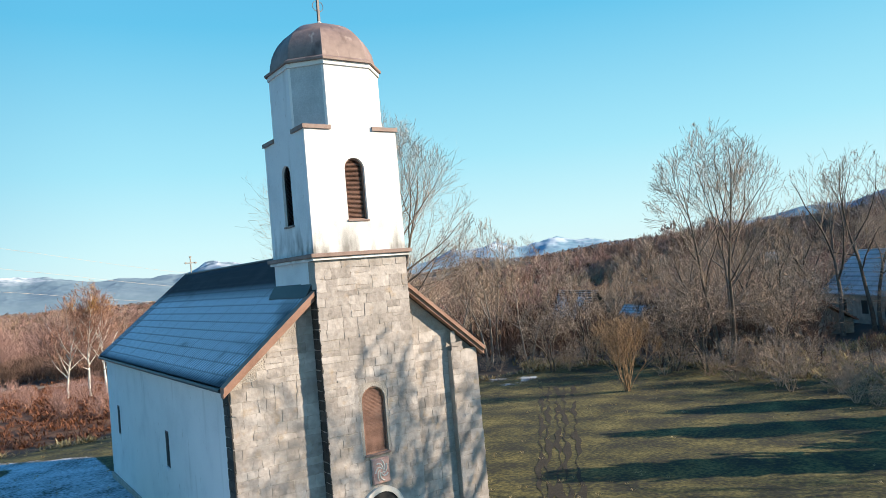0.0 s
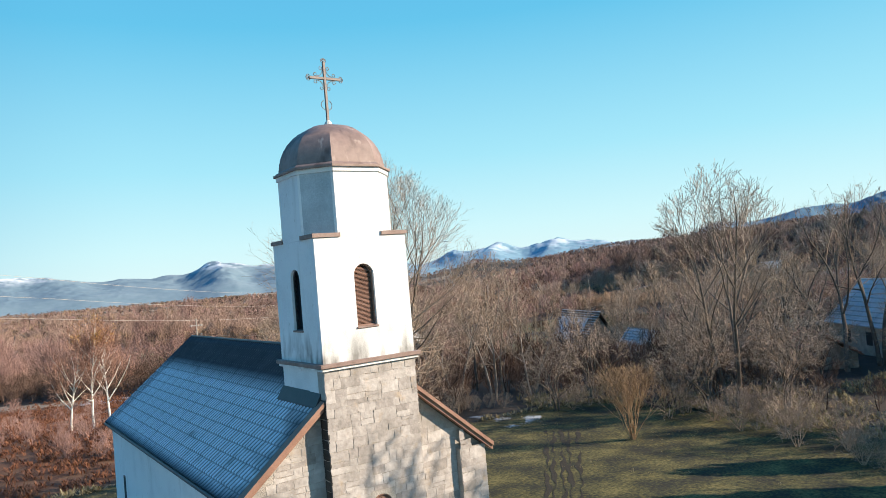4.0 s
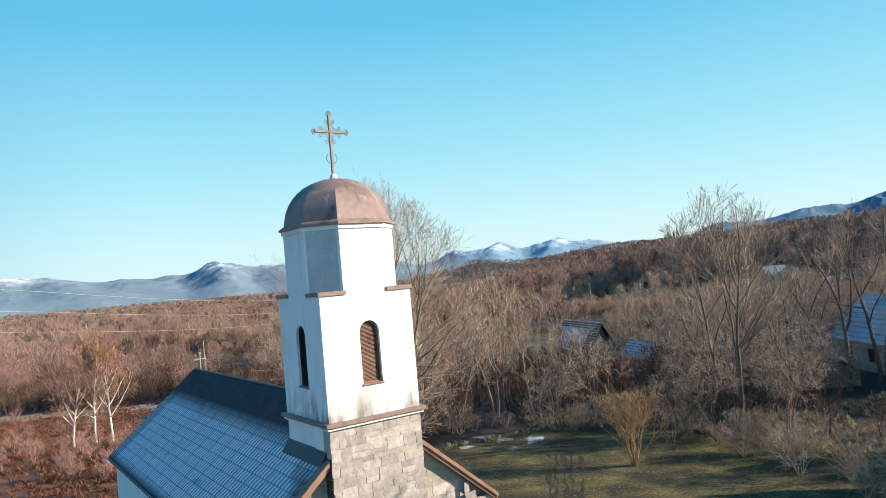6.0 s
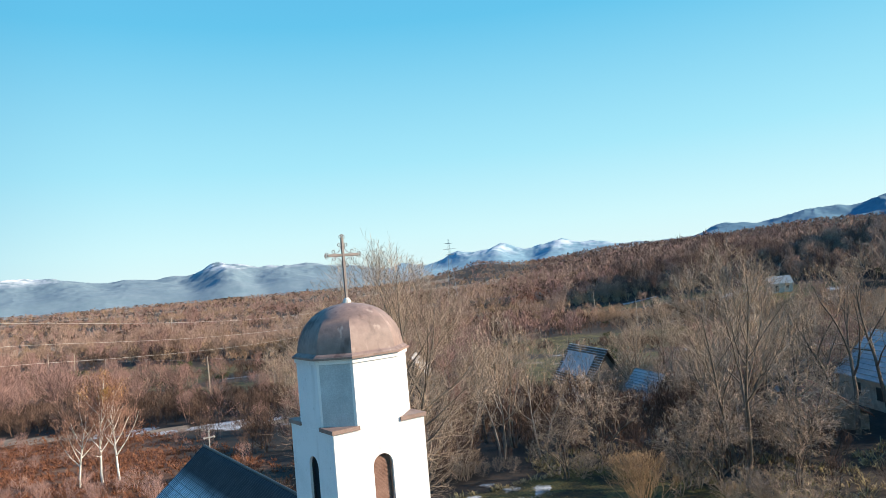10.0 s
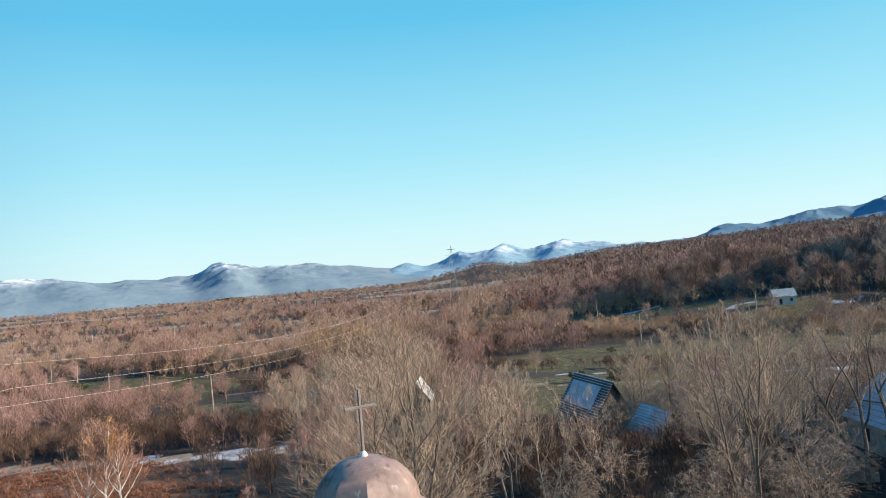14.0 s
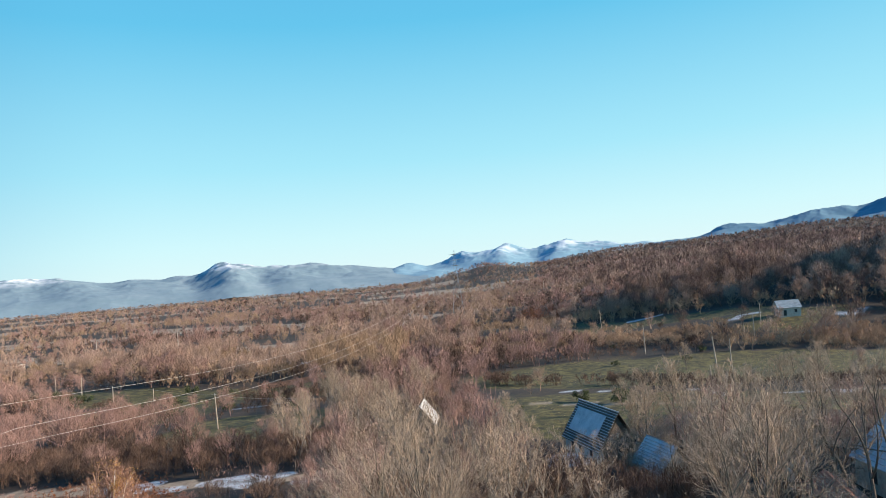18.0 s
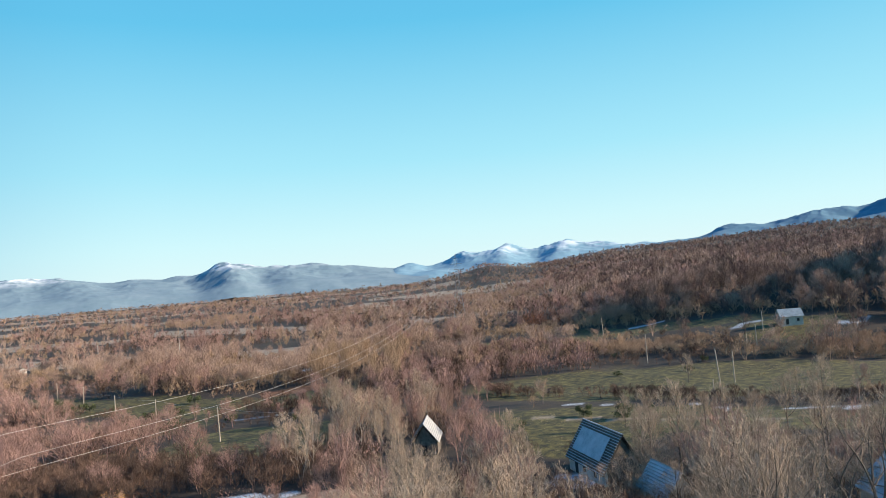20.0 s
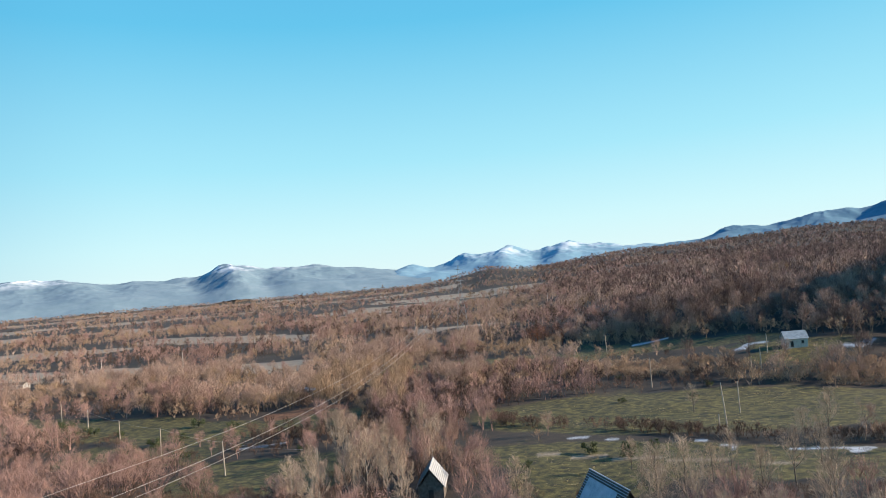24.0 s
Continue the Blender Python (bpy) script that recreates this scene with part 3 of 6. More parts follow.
roof = part("roof", prism(bmesh.new(), [(-3.95, Y0 + 0.03, 5.36), (0, Y0 + 0.03, RIDGE - 0.06), (3.95, Y0 + 0.03, 5.36), (3.93, Y0 + 0.03, 5.27), (0, Y0 + 0.03, RIDGE - 0.17), (-3.93, Y0 + 0.03, 5.27)], (0, Y1 - Y0 - 0.06, 0)), DARKTRIM, church, "dark metal tile roof with frost on the shaded slope")
sheet_l, sheet_r = roof_sheet_mesh(1), roof_sheet_mesh(-1)
n_sheets = int((Y1 - Y0) / SHEET)
for i in range(n_sheets + 1):
    for me in (sheet_l, sheet_r):
        o = new("roof_sheet", me)
        o.parent = roof
        o.location = (0, min(Y0 + i * (SHEET - 0.008), Y1 - SHEET), 0.004 * (i % 2))
bm = tube(bmesh.new(), [(0, T1 - 0.2, RIDGE + 0.02), (0, Y1 + 0.01, RIDGE + 0.02)], [0.06, 0.06], 8)
part("ridge_cap", bm, DARKTRIM, roof, "dark ridge capping")
part("eave_gutter", tube(bmesh.new(), [(-4.02, Y0 + 0.1, 5.36), (-4.02, Y1, 5.36)], [0.055, 0.055], 8), DARKTRIM, church, "dark eaves gutter")
part("back_verge", prism(bmesh.new(), [(-4.0, Y1, 5.28), (0, Y1, RIDGE - 0.12), (4.0, Y1, 5.28), (4.0, Y1, 5.46), (0, Y1, RIDGE + 0.08), (-4.0, Y1, 5.46)], (0, 0.05, 0)), DARKTRIM, church)
# brown bargeboards on the front rakes, two boards each, stopping at the tower
for s in (-1, 1):
    for k, (dz0, dz1, y0, y1) in enumerate(((-0.17, -0.04, 0.12, 0.34), (-0.045, 0.085, 0.06, 0.36))):
        x0, x1 = s * (TW + 0.03), s * 4.03
        z0, z1 = RIDGE - SLOPE * abs(x0), RIDGE - SLOPE * abs(x1)
        part("bargeboard", prism(bmesh.new(), [(x0, y0, z0 + dz0), (x1, y0, z1 + dz0), (x1, y0, z1 + dz1), (x0, y0, z0 + dz1)], (0, y1 - y0, 0)), FASCIA, church, "brown painted bargeboard")
# lead flashing where the roof meets the tower
for s in (-1, 1):
    x0, x1 = s * (TW - 0.01), s * (TW + 0.20)
    part("flashing", prism(bmesh.new(), [(x0, 0.3, roof_z(x0) + 0.42), (x1, 0.3, roof_z(x1) + 0.24), (x1, 0.3, roof_z(x1) + 0.10), (x0, 0.3, roof_z(x0) + 0.10)], (0, T1 - 0.2, 0)), DARKTRIM, church, "dark sheet flashing")

# cornice between stone and belfry
bm = bmesh.new()
box(bm, -TW - 0.14, TW + 0.14, T0 - 0.14, T1 + 0.14, 8.47, 8.58, 0.012)
cornice = part("cornice", bm, FLASHING, church, "brown sheet cornice")
bm = bmesh.new()
box(bm, -TW - 0.08, TW + 0.08, T0 - 0.08, T1 + 0.08, 8.39, 8.468, 0.01)
part("moulding", bm, PLASTER, cornice)

# belfry: four walls with arched openings cut through
BZ0, BZ1, SPRING = 8.58, 11.93, 10.86


def arch(w, z0, spring, n=10):
    pts = [(-w, z0), (w, z0)]
    return pts + [(w * math.cos(a), spring + w * math.sin(a)) for a in [i * math.pi / n for i in range(n + 1)]]


def arched_wall(width, z0, z1, thick, w, wz0, spring, n=10):
    """A wall in the xz plane, outer face at y = 0, with an arched opening."""
    bm = bmesh.new()
    h = width / 2
    a = [(w * math.cos(i * math.pi / n), spring + w * math.sin(i * math.pi / n)) for i in range(n + 1)]
    quads = [((-h, z0), (h, z0), (h, wz0), (-h, wz0)), ((w, wz0), (h, wz0), (h, spring), (w, spring)), ((-h, wz0), (-w, wz0), (-w, spring), (-h, spring))]
    top = [(h - i * 2 * h / n, z1) for i in range(n + 1)]
    quads += [(a[i], top[i], top[i + 1], a[i + 1]) for i in range(n)]
    quads += [((w, spring), (h, spring), (h, z1))] + [((-h, spring), (-w, spring), (-h, z1))]
    edge = [(-w, wz0), (w, wz0)] + a
    for q in quads:
        for y, flip in ((0, False), (thick, True)):
            vs = [bm.verts.new((x, y, z)) for x, z in q]
            bm.faces.new(vs[::-1] if flip else vs)
    for p, q in zip(edge, edge[1:] + edge[:1]):
        if p != q:
            bm.faces.new([bm.verts.new(c) for c in ((p[0], 0, p[1]), (p[0], thick, p[1]), (q[0], thick, q[1]), (q[0], 0, q[1]))])
    outer = [(-h, z0), (h, z0), (h, z1), (-h, z1)]
    for p, q in zip(outer, outer[1:] + outer[:1]):
        bm.faces.new([bm.verts.new(c) for c in ((p[0], 0, p[1]), (p[0], thick, p[1]), (q[0], thick, q[1]), (q[0], 0, q[1]))])
    bmesh.ops.remove_doubles(bm, verts=bm.verts, dist=1e-5)
    bmesh.ops.recalc_face_normals(bm, faces=bm.faces)
    return bm


def louvred(parent, m, w, z0, spring, slats, frame_mat, slat_mat, frame_t=0.035):
    """Arched louvre: frame, backing and slats, standing 0.09 m inside its opening."""
    def placed(bm):
        bmesh.ops.transform(bm, matrix=m, verts=bm.verts)
        return bm
    bm = bmesh.new()
    outline = arch(w, z0, spring)
    prism(bm, [(x, 0.19, z) for x, z in outline], (0, 0.03, 0))
    shut = part("louvre_window", placed(bm), DARK, parent, "arched louvred shutter")
    bm = bmesh.new()
    ring_o, ring_i = arch(w, z0, spring, 14), arch(w - frame_t, z0 + frame_t, spring, 14)
    for y in (0.075, 0.185):
        vo, vi = [bm.verts.new((x, y, z)) for x, z in ring_o], [bm.verts.new((x, y, z)) for x, z in ring_i]
        for i in range(len(vo)):
            j = (i + 1) % len(vo)
            if (vo[i].co - vo[j].co).length > 1e-4:
                bm.faces.new((vo[i], vo[j], vi[j], vi[i]))
    vi0 = [bm.verts.new((x, 0.075, z)) for x, z in ring_i]
    vi1 = [bm.verts.new((x, 0.185, z)) for x, z in ring_i]
    for i in range(len(vi0)):
        j = (i + 1) % len(vi0)
        bm.faces.new((vi0[i], vi0[j], vi1[j], vi1[i]))
    part("frame", placed(bm), frame_mat, shut)
    top = spring + w - frame_t
    for i in range(slats):
        z = z0 + frame_t + (i + 0.5) * (top - z0 - frame_t) / slats
        half = (w - frame_t) if z < spring else math.sqrt(max(0.0004, (w - frame_t) ** 2 - (z - spring) ** 2))
        dz = (top - z0) / slats
        bm = bmesh.new()
        prism(bm, [(-half, 0.10, z - dz * 0.5), (-half, 0.115, z - dz * 0.5), (-half, 0.178, z + dz * 0.45), (-half, 0.163, z + dz * 0.45)], (2 * half, 0, 0))
        part("slat", placed(bm), slat_mat, shut)
    part("sill", placed(boxed(-w - 0.03, w + 0.03, -0.04, 0.18, z0 - 0.05, z0 + 0.001, bevel=0.008)), FLASHING, shut)


CY_T = (T0 + T1) / 2
turns = [Matrix.Translation((0, CY_T, 0)) @ Matrix.Rotation(radians(a), 4, "Z") @ Matrix.Translation((0, -TW, 0)) for a in (0, 90, 180, 270)]
for i, m in enumerate(turns):
    width = 2 * TW if i % 2 == 0 else 2 * TW - 0.6
    bm = arched_wall(width, BZ0, BZ1, 0.30, 0.305, 9.45, SPRING)
    bmesh.ops.transform(bm, matrix=m, verts=bm.verts)
    wall = part("belfry_wall", bm, PLASTER, church, "white plastered belfry wall")
    front = i in (0, 1, 2)
    louvred(wall, m, 0.302, 9.453, SPRING, 46, DARKTRIM if i == 3 else SHUTTER, DARKTRIM if i == 3 else SHUTTER)
part("belfry_floor", boxed(-TW + 0.31, TW - 0.31, T0 + 0.31, T1 - 0.31, 8.59, 8.7), DARK, church)

# octagon drum
OZ0, OZ1 = BZ1 + 0.0, 13.84
A = 0.69                                        # half of the wide, flush faces
octo = [(-A, -TW), (A, -TW), (TW, -A), (TW, A), (A, TW), (-A, TW), (-TW, A), (-TW, -A)]
bm = prism(bmesh.new(), [(x, y + CY_T, OZ0 + 0.002) for x, y in octo], (0, 0, OZ1 - OZ0))
drum = part("octagon_drum", bm, PLASTER, church, "white plastered octagonal drum")
for i in (1, 3, 5, 7):                          # the corner faces, grey with dirt and painted shade, as thin render coats
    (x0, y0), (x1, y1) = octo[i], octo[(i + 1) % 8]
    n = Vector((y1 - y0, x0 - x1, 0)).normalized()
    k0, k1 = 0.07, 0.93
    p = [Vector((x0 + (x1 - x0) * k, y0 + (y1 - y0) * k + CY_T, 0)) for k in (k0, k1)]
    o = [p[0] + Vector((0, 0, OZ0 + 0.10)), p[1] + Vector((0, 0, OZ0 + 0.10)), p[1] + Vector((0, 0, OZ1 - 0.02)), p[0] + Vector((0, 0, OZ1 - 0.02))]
    part("damp_render", prism(bmesh.new(), [q - n * 0.01 for q in o], n * 0.016), STAINED_SHADED, drum, "grey render with stains and shade mixed in its colour")
for sx, sy in ((-1, -1), (1, -1), (1, 1), (-1, 1)):   # brown caps on the four corner ledges
    e = 0.05
    tri = [(sx * (A - 0.05), sy * (TW + e)), (sx * (TW + e), sy * (TW + e)), (sx * (TW + e), sy * (A - 0.05)), (sx * (TW - 0.03), sy * (A - 0.05)), (sx * (A - 0.05), sy * (TW - 0.03))]
    bm = prism(bmesh.new(), [(x, y + CY_T, BZ1 + 0.004) for x, y in tri], (0, 0, 0.11))
    part("ledge_cap", bm, FLASHING, church, "brown sheet cap on the tower's corner ledge")

# dome: eight gores over a flared eave, sunlit and rusty
def octagon_ring(scale, z):
    return [(x * scale, y * scale + CY_T, z) for x, y in octo]


bm = bmesh.new()
prof = [(1.055, 13.90), (1.03, 13.95), (0.975, 14.0)] + [(math.cos(a) ** 0.86 * 0.965, 14.03 + 1.27 * math.sin(a) ** 0.98) for a in [radians(d) for d in (6, 16, 26, 36, 46, 56, 66, 75, 83)]]
rings = []
for k, (s, z) in enumerate(prof):
    mixr = min(1, max(0, (z - 14.1) / 0.9)) * 0.8
    r = []
    for x, y in octo:
        rr = math.hypot(x, y)
        q = rr + (1.52 - rr) * mixr
        r.append(bm.verts.new((x / rr * q * s, y / rr * q * s + CY_T, z)))
    rings.append(r)
for a, b in zip(rings, rings[1:]):
    for i in range(8):
        bm.faces.new((a[i], a[(i + 1) % 8], b[(i + 1) % 8], b[i]))
tip = bm.verts.new((0, CY_T, 15.345))
for i in range(8):
    bm.faces.new((rings[-1][i], rings[-1][(i + 1) % 8], tip))
bm.faces.new(rings[0][::-1])
dome = part("dome", bm, COPPER, church, "rust-brown sheet-metal dome")
me = dome.data
me.polygons.foreach_set("use_smooth", [True] * len(me.polygons))
for e in me.edges:
    a, b = me.vertices[e.vertices[0]].co, me.vertices[e.vertices[1]].co
    e.use_edge_sharp = e.use_edge_sharp or (abs(a.z - b.z) > 0.02 and min(a.z, b.z) > 13.95 and max(a.z, b.z) < 15.0) or max(a.z, b.z) < 14.02
bm = bmesh.new()
o = octagon_ring(1.075, 13.85)
prism(bm, o, (0, 0, 0.062))
part("dome_eave", bm, FLASHING, dome, "brown eave trim")
part("drum_moulding", prism(bmesh.new(), octagon_ring(1.03, 13.73), (0, 0, 0.118)), PLASTER, drum)
part("finial_base", tube(bmesh.new(), [(0, CY_T, 15.28), (0, CY_T, 15.40), (0, CY_T, 15.46)], [0.14, 0.10, 0.05], 10), PALE, dome)


def ornate_cross(name, at, height, parent, mat, arm_z, arm, thick, scrolls=True):
    """An iron cross with scrollwork; its arms run along x."""
    x0, y0, z0 = at
    cr = part(name, boxed(x0 - thick, x0 + thick, y0 - thick * 0.8, y0 + thick * 0.8, z0, z0 + height, bevel=thick * 0.3), mat, parent, "wrought-iron cross")
    part("arm", boxed(x0 - arm, x0 + arm, y0 - thick * 0.7, y0 + thick * 0.7, z0 + arm_z - thick, z0 + arm_z + thick, bevel=thick * 0.3), mat, cr)
    if scrolls:
        def loop(cx, cz, r, a0, a1):
            pts = [(x0 + cx + r * math.cos(radians(a0 + (a1 - a0) * i / 12)), y0, z0 + cz + r * math.sin(radians(a0 + (a1 - a0) * i / 12))) for i in range(13)]
            part("scroll", tube(bmesh.new(), pts, [0.011] * 13, 5), mat, cr)
        for ex, ez, d in ((arm, arm_z, 0), (-arm, arm_z, 180), (0, height, 90)):
            for off in (-62, 0, 62):
                a = radians(d + off)
                loop(ex + 0.05 * math.cos(a), ez + 0.05 * math.sin(a), 0.045, 0, 360)
        for s in (1, -1):
            for q in (1, -1):
                loop(s * 0.26, arm_z + q * 0.26, 0.20, 180 - 0 if s > 0 else 0, (270 if s * q > 0 else 90) if s > 0 else (-90 if q > 0 else 90))
                loop(s * 0.30, arm_z + q * 0.11, 0.045, 0, 360)
                loop(s * 0.11, arm_z + q * 0.30, 0.045, 0, 360)
        for s in (1, -1):
            loop(s * 0.02, 0.50, 0.15, 90 - s * 20, 90 - s * 200)
    return cr


ornate_cross("tower_cross", (0, CY_T, 15.42), 1.80, church, IRON, 1.29, 0.50, 0.042)
c2 = ornate_cross("gable_cross", (0, BACK - 0.75, RIDGE + 0.02), 0.80, church, MORTAR, 0.52, 0.23, 0.025, False)
for ex, ez in ((0.23, 0.52), (-0.23, 0.52), (0, 0.80)):
    part("knob", tube(bmesh.new(), [(ex, BACK - 0.79, RIDGE + 0.02 + ez), (ex, BACK - 0.71, RIDGE + 0.02 + ez)], [0.048, 0.048], 8), MORTAR, c2)

# the stone shaft, with its window, relief panel and door
bm = arched_wall(2 * TW, -0.6, 8.44, FR - 0.02, 0.36, 3.05, 4.50)
bmesh.ops.transform(bm, matrix=Matrix.Translation((0, T0 + 0.02, 0)), verts=bm.verts)
shaft = part("tower_shaft", bm, MORTAR, church, "stone tower shaft before the gable")
WIN = Matrix.Translation((0, -0.02, 0))
louvred(shaft, WIN, 0.36, 3.05, 4.50, 48, FASCIA, SHUTTER, 0.04)
panel = part("relief_panel", boxed(-0.24, 0.28, -0.075, 0.02, 2.24, 2.92, bevel=0.02), ICON_PINK, shaft, "reddish carved relief panel above the door")
for i in range(7):
    a = i * 0.9
    pts = [(0.02 + (0.05 + 0.17 * k / 6) * math.cos(a + k * 0.25) * 0.9, -0.078, 2.58 + (0.05 + 0.24 * k / 6) * math.sin(a + k * 0.25)) for k in range(7)]
    part("relief", tube(bmesh.new(), pts, [0.022] * 7, 5), PALE, panel)
bm = bmesh.new()
prism(bm, [(x, -0.05, z) for x, z in arch(0.52, -0.3, 1.50, 14)], (0, 0.06, 0))
door = part("door", bm, DARK, church, "dark arched doorway")
bm = bmesh.new()
o, inn = arch(0.66, -0.3, 1.50, 14)[2:], arch(0.52, -0.3, 1.50, 14)[2:]
for i in range(len(o) - 1):
    prism(bm, [(o[i][0], -0.09, o[i][1]), (o[i + 1][0], -0.09, o[i + 1][1]), (inn[i + 1][0], -0.09, inn[i + 1][1]), (inn[i][0], -0.09, inn[i][1])], (0, 0.12, 0))
part("door_arch", bm, PALE, door, "pale stone door arch")
for s in (-1, 1):
    part("door_jamb", boxed(min(s * 0.52, s * 0.66), max(s * 0.52, s * 0.66), -0.09, 0.03, -0.4, 1.50, bevel=0.015), PALE, door)

# the stones of the front
stone_meshes = []
rs = random.Random(5)


def stone_piece(w, h, d, mat=None):
    """One rough-dressed block, its outer face towards -y at y = -d, at the origin's middle."""
    bm = bmesh.new()
    g = 0.004
    pts = []
    nx, nz = 3, 3
    grid = {}
    for ix in range(nx):
        for iz in range(nz):
            rim = ix in (0, 2) or iz in (0, 2)
            jx, jz = rs.uniform(-0.022, 0.022), rs.uniform(-0.020, 0.020)
            grid[ix, iz] = bm.verts.new(((ix - 1) * (w / 2 - g) + jx, -d * (rs.uniform(0.62, 0.9) if rim else rs.uniform(0.85, 1.2)), (iz - 1) * (h / 2 - g) + jz))
    for ix in range(nx - 1):
        for iz in range(nz - 1):
            bm.faces.new((grid[ix, iz], grid[ix + 1, iz], grid[ix + 1, iz + 1], grid[ix, iz + 1]))
    loop = [grid[0, 0], grid[1, 0], grid[2, 0], grid[2, 1], grid[2, 2], grid[1, 2], grid[0, 2], grid[0, 1]]
    back = [bm.verts.new((v.co.x * 1.01, 0.02, v.co.z * 1.01)) for v in loop]
    for i in range(8):
        j = (i + 1) % 8
        bm.faces.new((loop[j], loop[i], back[i], back[j]))
    me = bpy.data.meshes.new("stone")
    bm.to_mesh(me)
    bm.free()
    me.materials.append(mat or STONE)
    return me


def lay_stones(parent, x0, x1, z0, z1, y, top=lambda x: 99.0, holes=()):
    z = z0
    while z < z1 - 0.06:
        h = min(rs.choice((0.16, 0.20, 0.24, 0.28, 0.33)), z1 - z)
        if z1 - z - h < 0.1:
            h = z1 - z
        x = x0
        while x < x1 - 0.04:
            w = min(rs.choice((rs.uniform(0.18, 0.32), rs.uniform(0.28, 0.46), rs.uniform(0.4, 0.62))), x1 - x)
            if x1 - x - w < 0.16:
                w = x1 - x
            skip = None
            for a, b, c, d in holes:
                if z + h * 0.8 > c and z + h * 0.2 < d:
                    if a - 0.05 <= x < b:
                        skip = b
                    elif x < a < x + w:
                        w = a - x
            if skip is not None:
                x = skip
                continue
            cx = x + w / 2
            blocked = False
            if not blocked and z + h * 0.75 < min(top(x), top(x + w)) and z > 0.0:
                if rs.random() < 0.28 and h > 0.26 and w > 0.3:
                    cut = rs.uniform(0.38, 0.62) * h
                    pieces = [(cx, z + cut / 2, w, cut), (cx, z + (h + cut) / 2, w, h - cut)]
                else:
                    pieces = [(cx, z + h / 2, w, h)]
                for px, pz, pw, ph in pieces:
                    o = new("stone", stone_piece(pw, ph, rs.uniform(0.006, 0.020)))
                    o.parent = parent
                    o.location = (px, y, pz)
            x += w
        z += h


def gable_line(x):
    return roof_z(x) - 0.05



# ------------------------------------------------------------ trees
BARK = material("grey_bark", [(0.055, 0.044, 0.036), (0.127, 0.103, 0.083), (0.214, 0.182, 0.150)], 2.5, rough=0.95, bump=0.6, bump_scale=14)
TWIG = material("bare_twigs", [(0.206, 0.149, 0.107), (0.369, 0.276, 0.201), (0.531, 0.416, 0.316)], 0.15, rough=0.95, bump=0.0, island=0.3)
PALE_BARK = material("pale_bark", [(0.15, 0.125, 0.10), (0.27, 0.23, 0.195), (0.38, 0.335, 0.29)], 2.5, rough=0.95, bump=0.4, bump_scale=14)
BIRCH = material("birch_bark", [(0.375, 0.333, 0.290), (0.750, 0.730, 0.660), (0.750, 0.750, 0.750)], 3.0, rough=0.8, bump=0.3, bump_scale=10)
overlay(BIRCH, (0.05, 0.045, 0.04), lambda t, g: ranged(t, noise_of(t, g, 3.0, (1, 1, 4)), 0.60, 0.66))
BIRCH_TWIG = material("birch_twigs", [(0.20, 0.10, 0.07), (0.34, 0.19, 0.14), (0.46, 0.30, 0.22)], 0.6, rough=0.9, bump=0.0, island=0.3)
YELLOW = material("yellow_leaves", [(0.36, 0.17, 0.04), (0.50, 0.27, 0.06), (0.58, 0.36, 0.10)], 1.0, rough=0.8, bump=0.0, island=0.5)
TAN_TWIG = material("tan_shoots", [(0.172, 0.107, 0.054), (0.314, 0.205, 0.114), (0.426, 0.288, 0.172)], 0.5, rough=0.9, bump=0.0, island=0.3)
WOOD_GREY = material("grey_woodland", [(0.213, 0.137, 0.106), (0.352, 0.240, 0.187), (0.488, 0.353, 0.278)], 0.03, rough=1.0, bump=0.0, island=0.14, spread=0.40, bump_scale=0.3)
WOOD_RED = material("russet_woodland", [(0.200, 0.117, 0.098), (0.318, 0.194, 0.165), (0.437, 0.282, 0.239)], 0.03, rough=1.0, bump=0.0, island=0.14, spread=0.40, bump_scale=0.3)
WOOD_TAN = material("tan_scrub", [(0.220, 0.147, 0.090), (0.348, 0.235, 0.155), (0.477, 0.335, 0.228)], 0.05, rough=1.0, bump=0.0, island=0.14, spread=0.40, bump_scale=0.3)
# hill trees' colour, lowered to carry the shade of the slope
WOOD_SHADE = material("shade_hill_wood", [(0.094, 0.060, 0.049), (0.157, 0.102, 0.085), (0.241, 0.158, 0.128)], 0.02, rough=1.0, bump=0.0, island=0.15, bump_scale=0.3)
THICKET = material("dark_thicket", [(0.051, 0.032, 0.024), (0.113, 0.070, 0.051), (0.198, 0.125, 0.093)], 0.06, rough=1.0, bump=0.0, island=0.3, bump_scale=0.4, spread=0.4)
EVERGREEN = material("juniper_green", [(0.025, 0.035, 0.012), (0.06, 0.075, 0.028), (0.11, 0.12, 0.05)], 0.8, rough=0.9, bump=0.0, island=0.4)
FERN = material("rusty_bracken", [(0.092, 0.035, 0.017), (0.197, 0.076, 0.036), (0.296, 0.133, 0.070)], 0.5, rough=0.95, bump=0.0, island=0.2)
STRAW = material("dry_grass", [(0.16, 0.12, 0.05), (0.30, 0.235, 0.11), (0.42, 0.34, 0.19)], 0.6, rough=0.95, bump=0.0, island=0.4)


def perp(d, rng):
    a = rng.normal(size=3)
    a = a - d * a.dot(d)
    return a / (np.linalg.norm(a) + 1e-9)


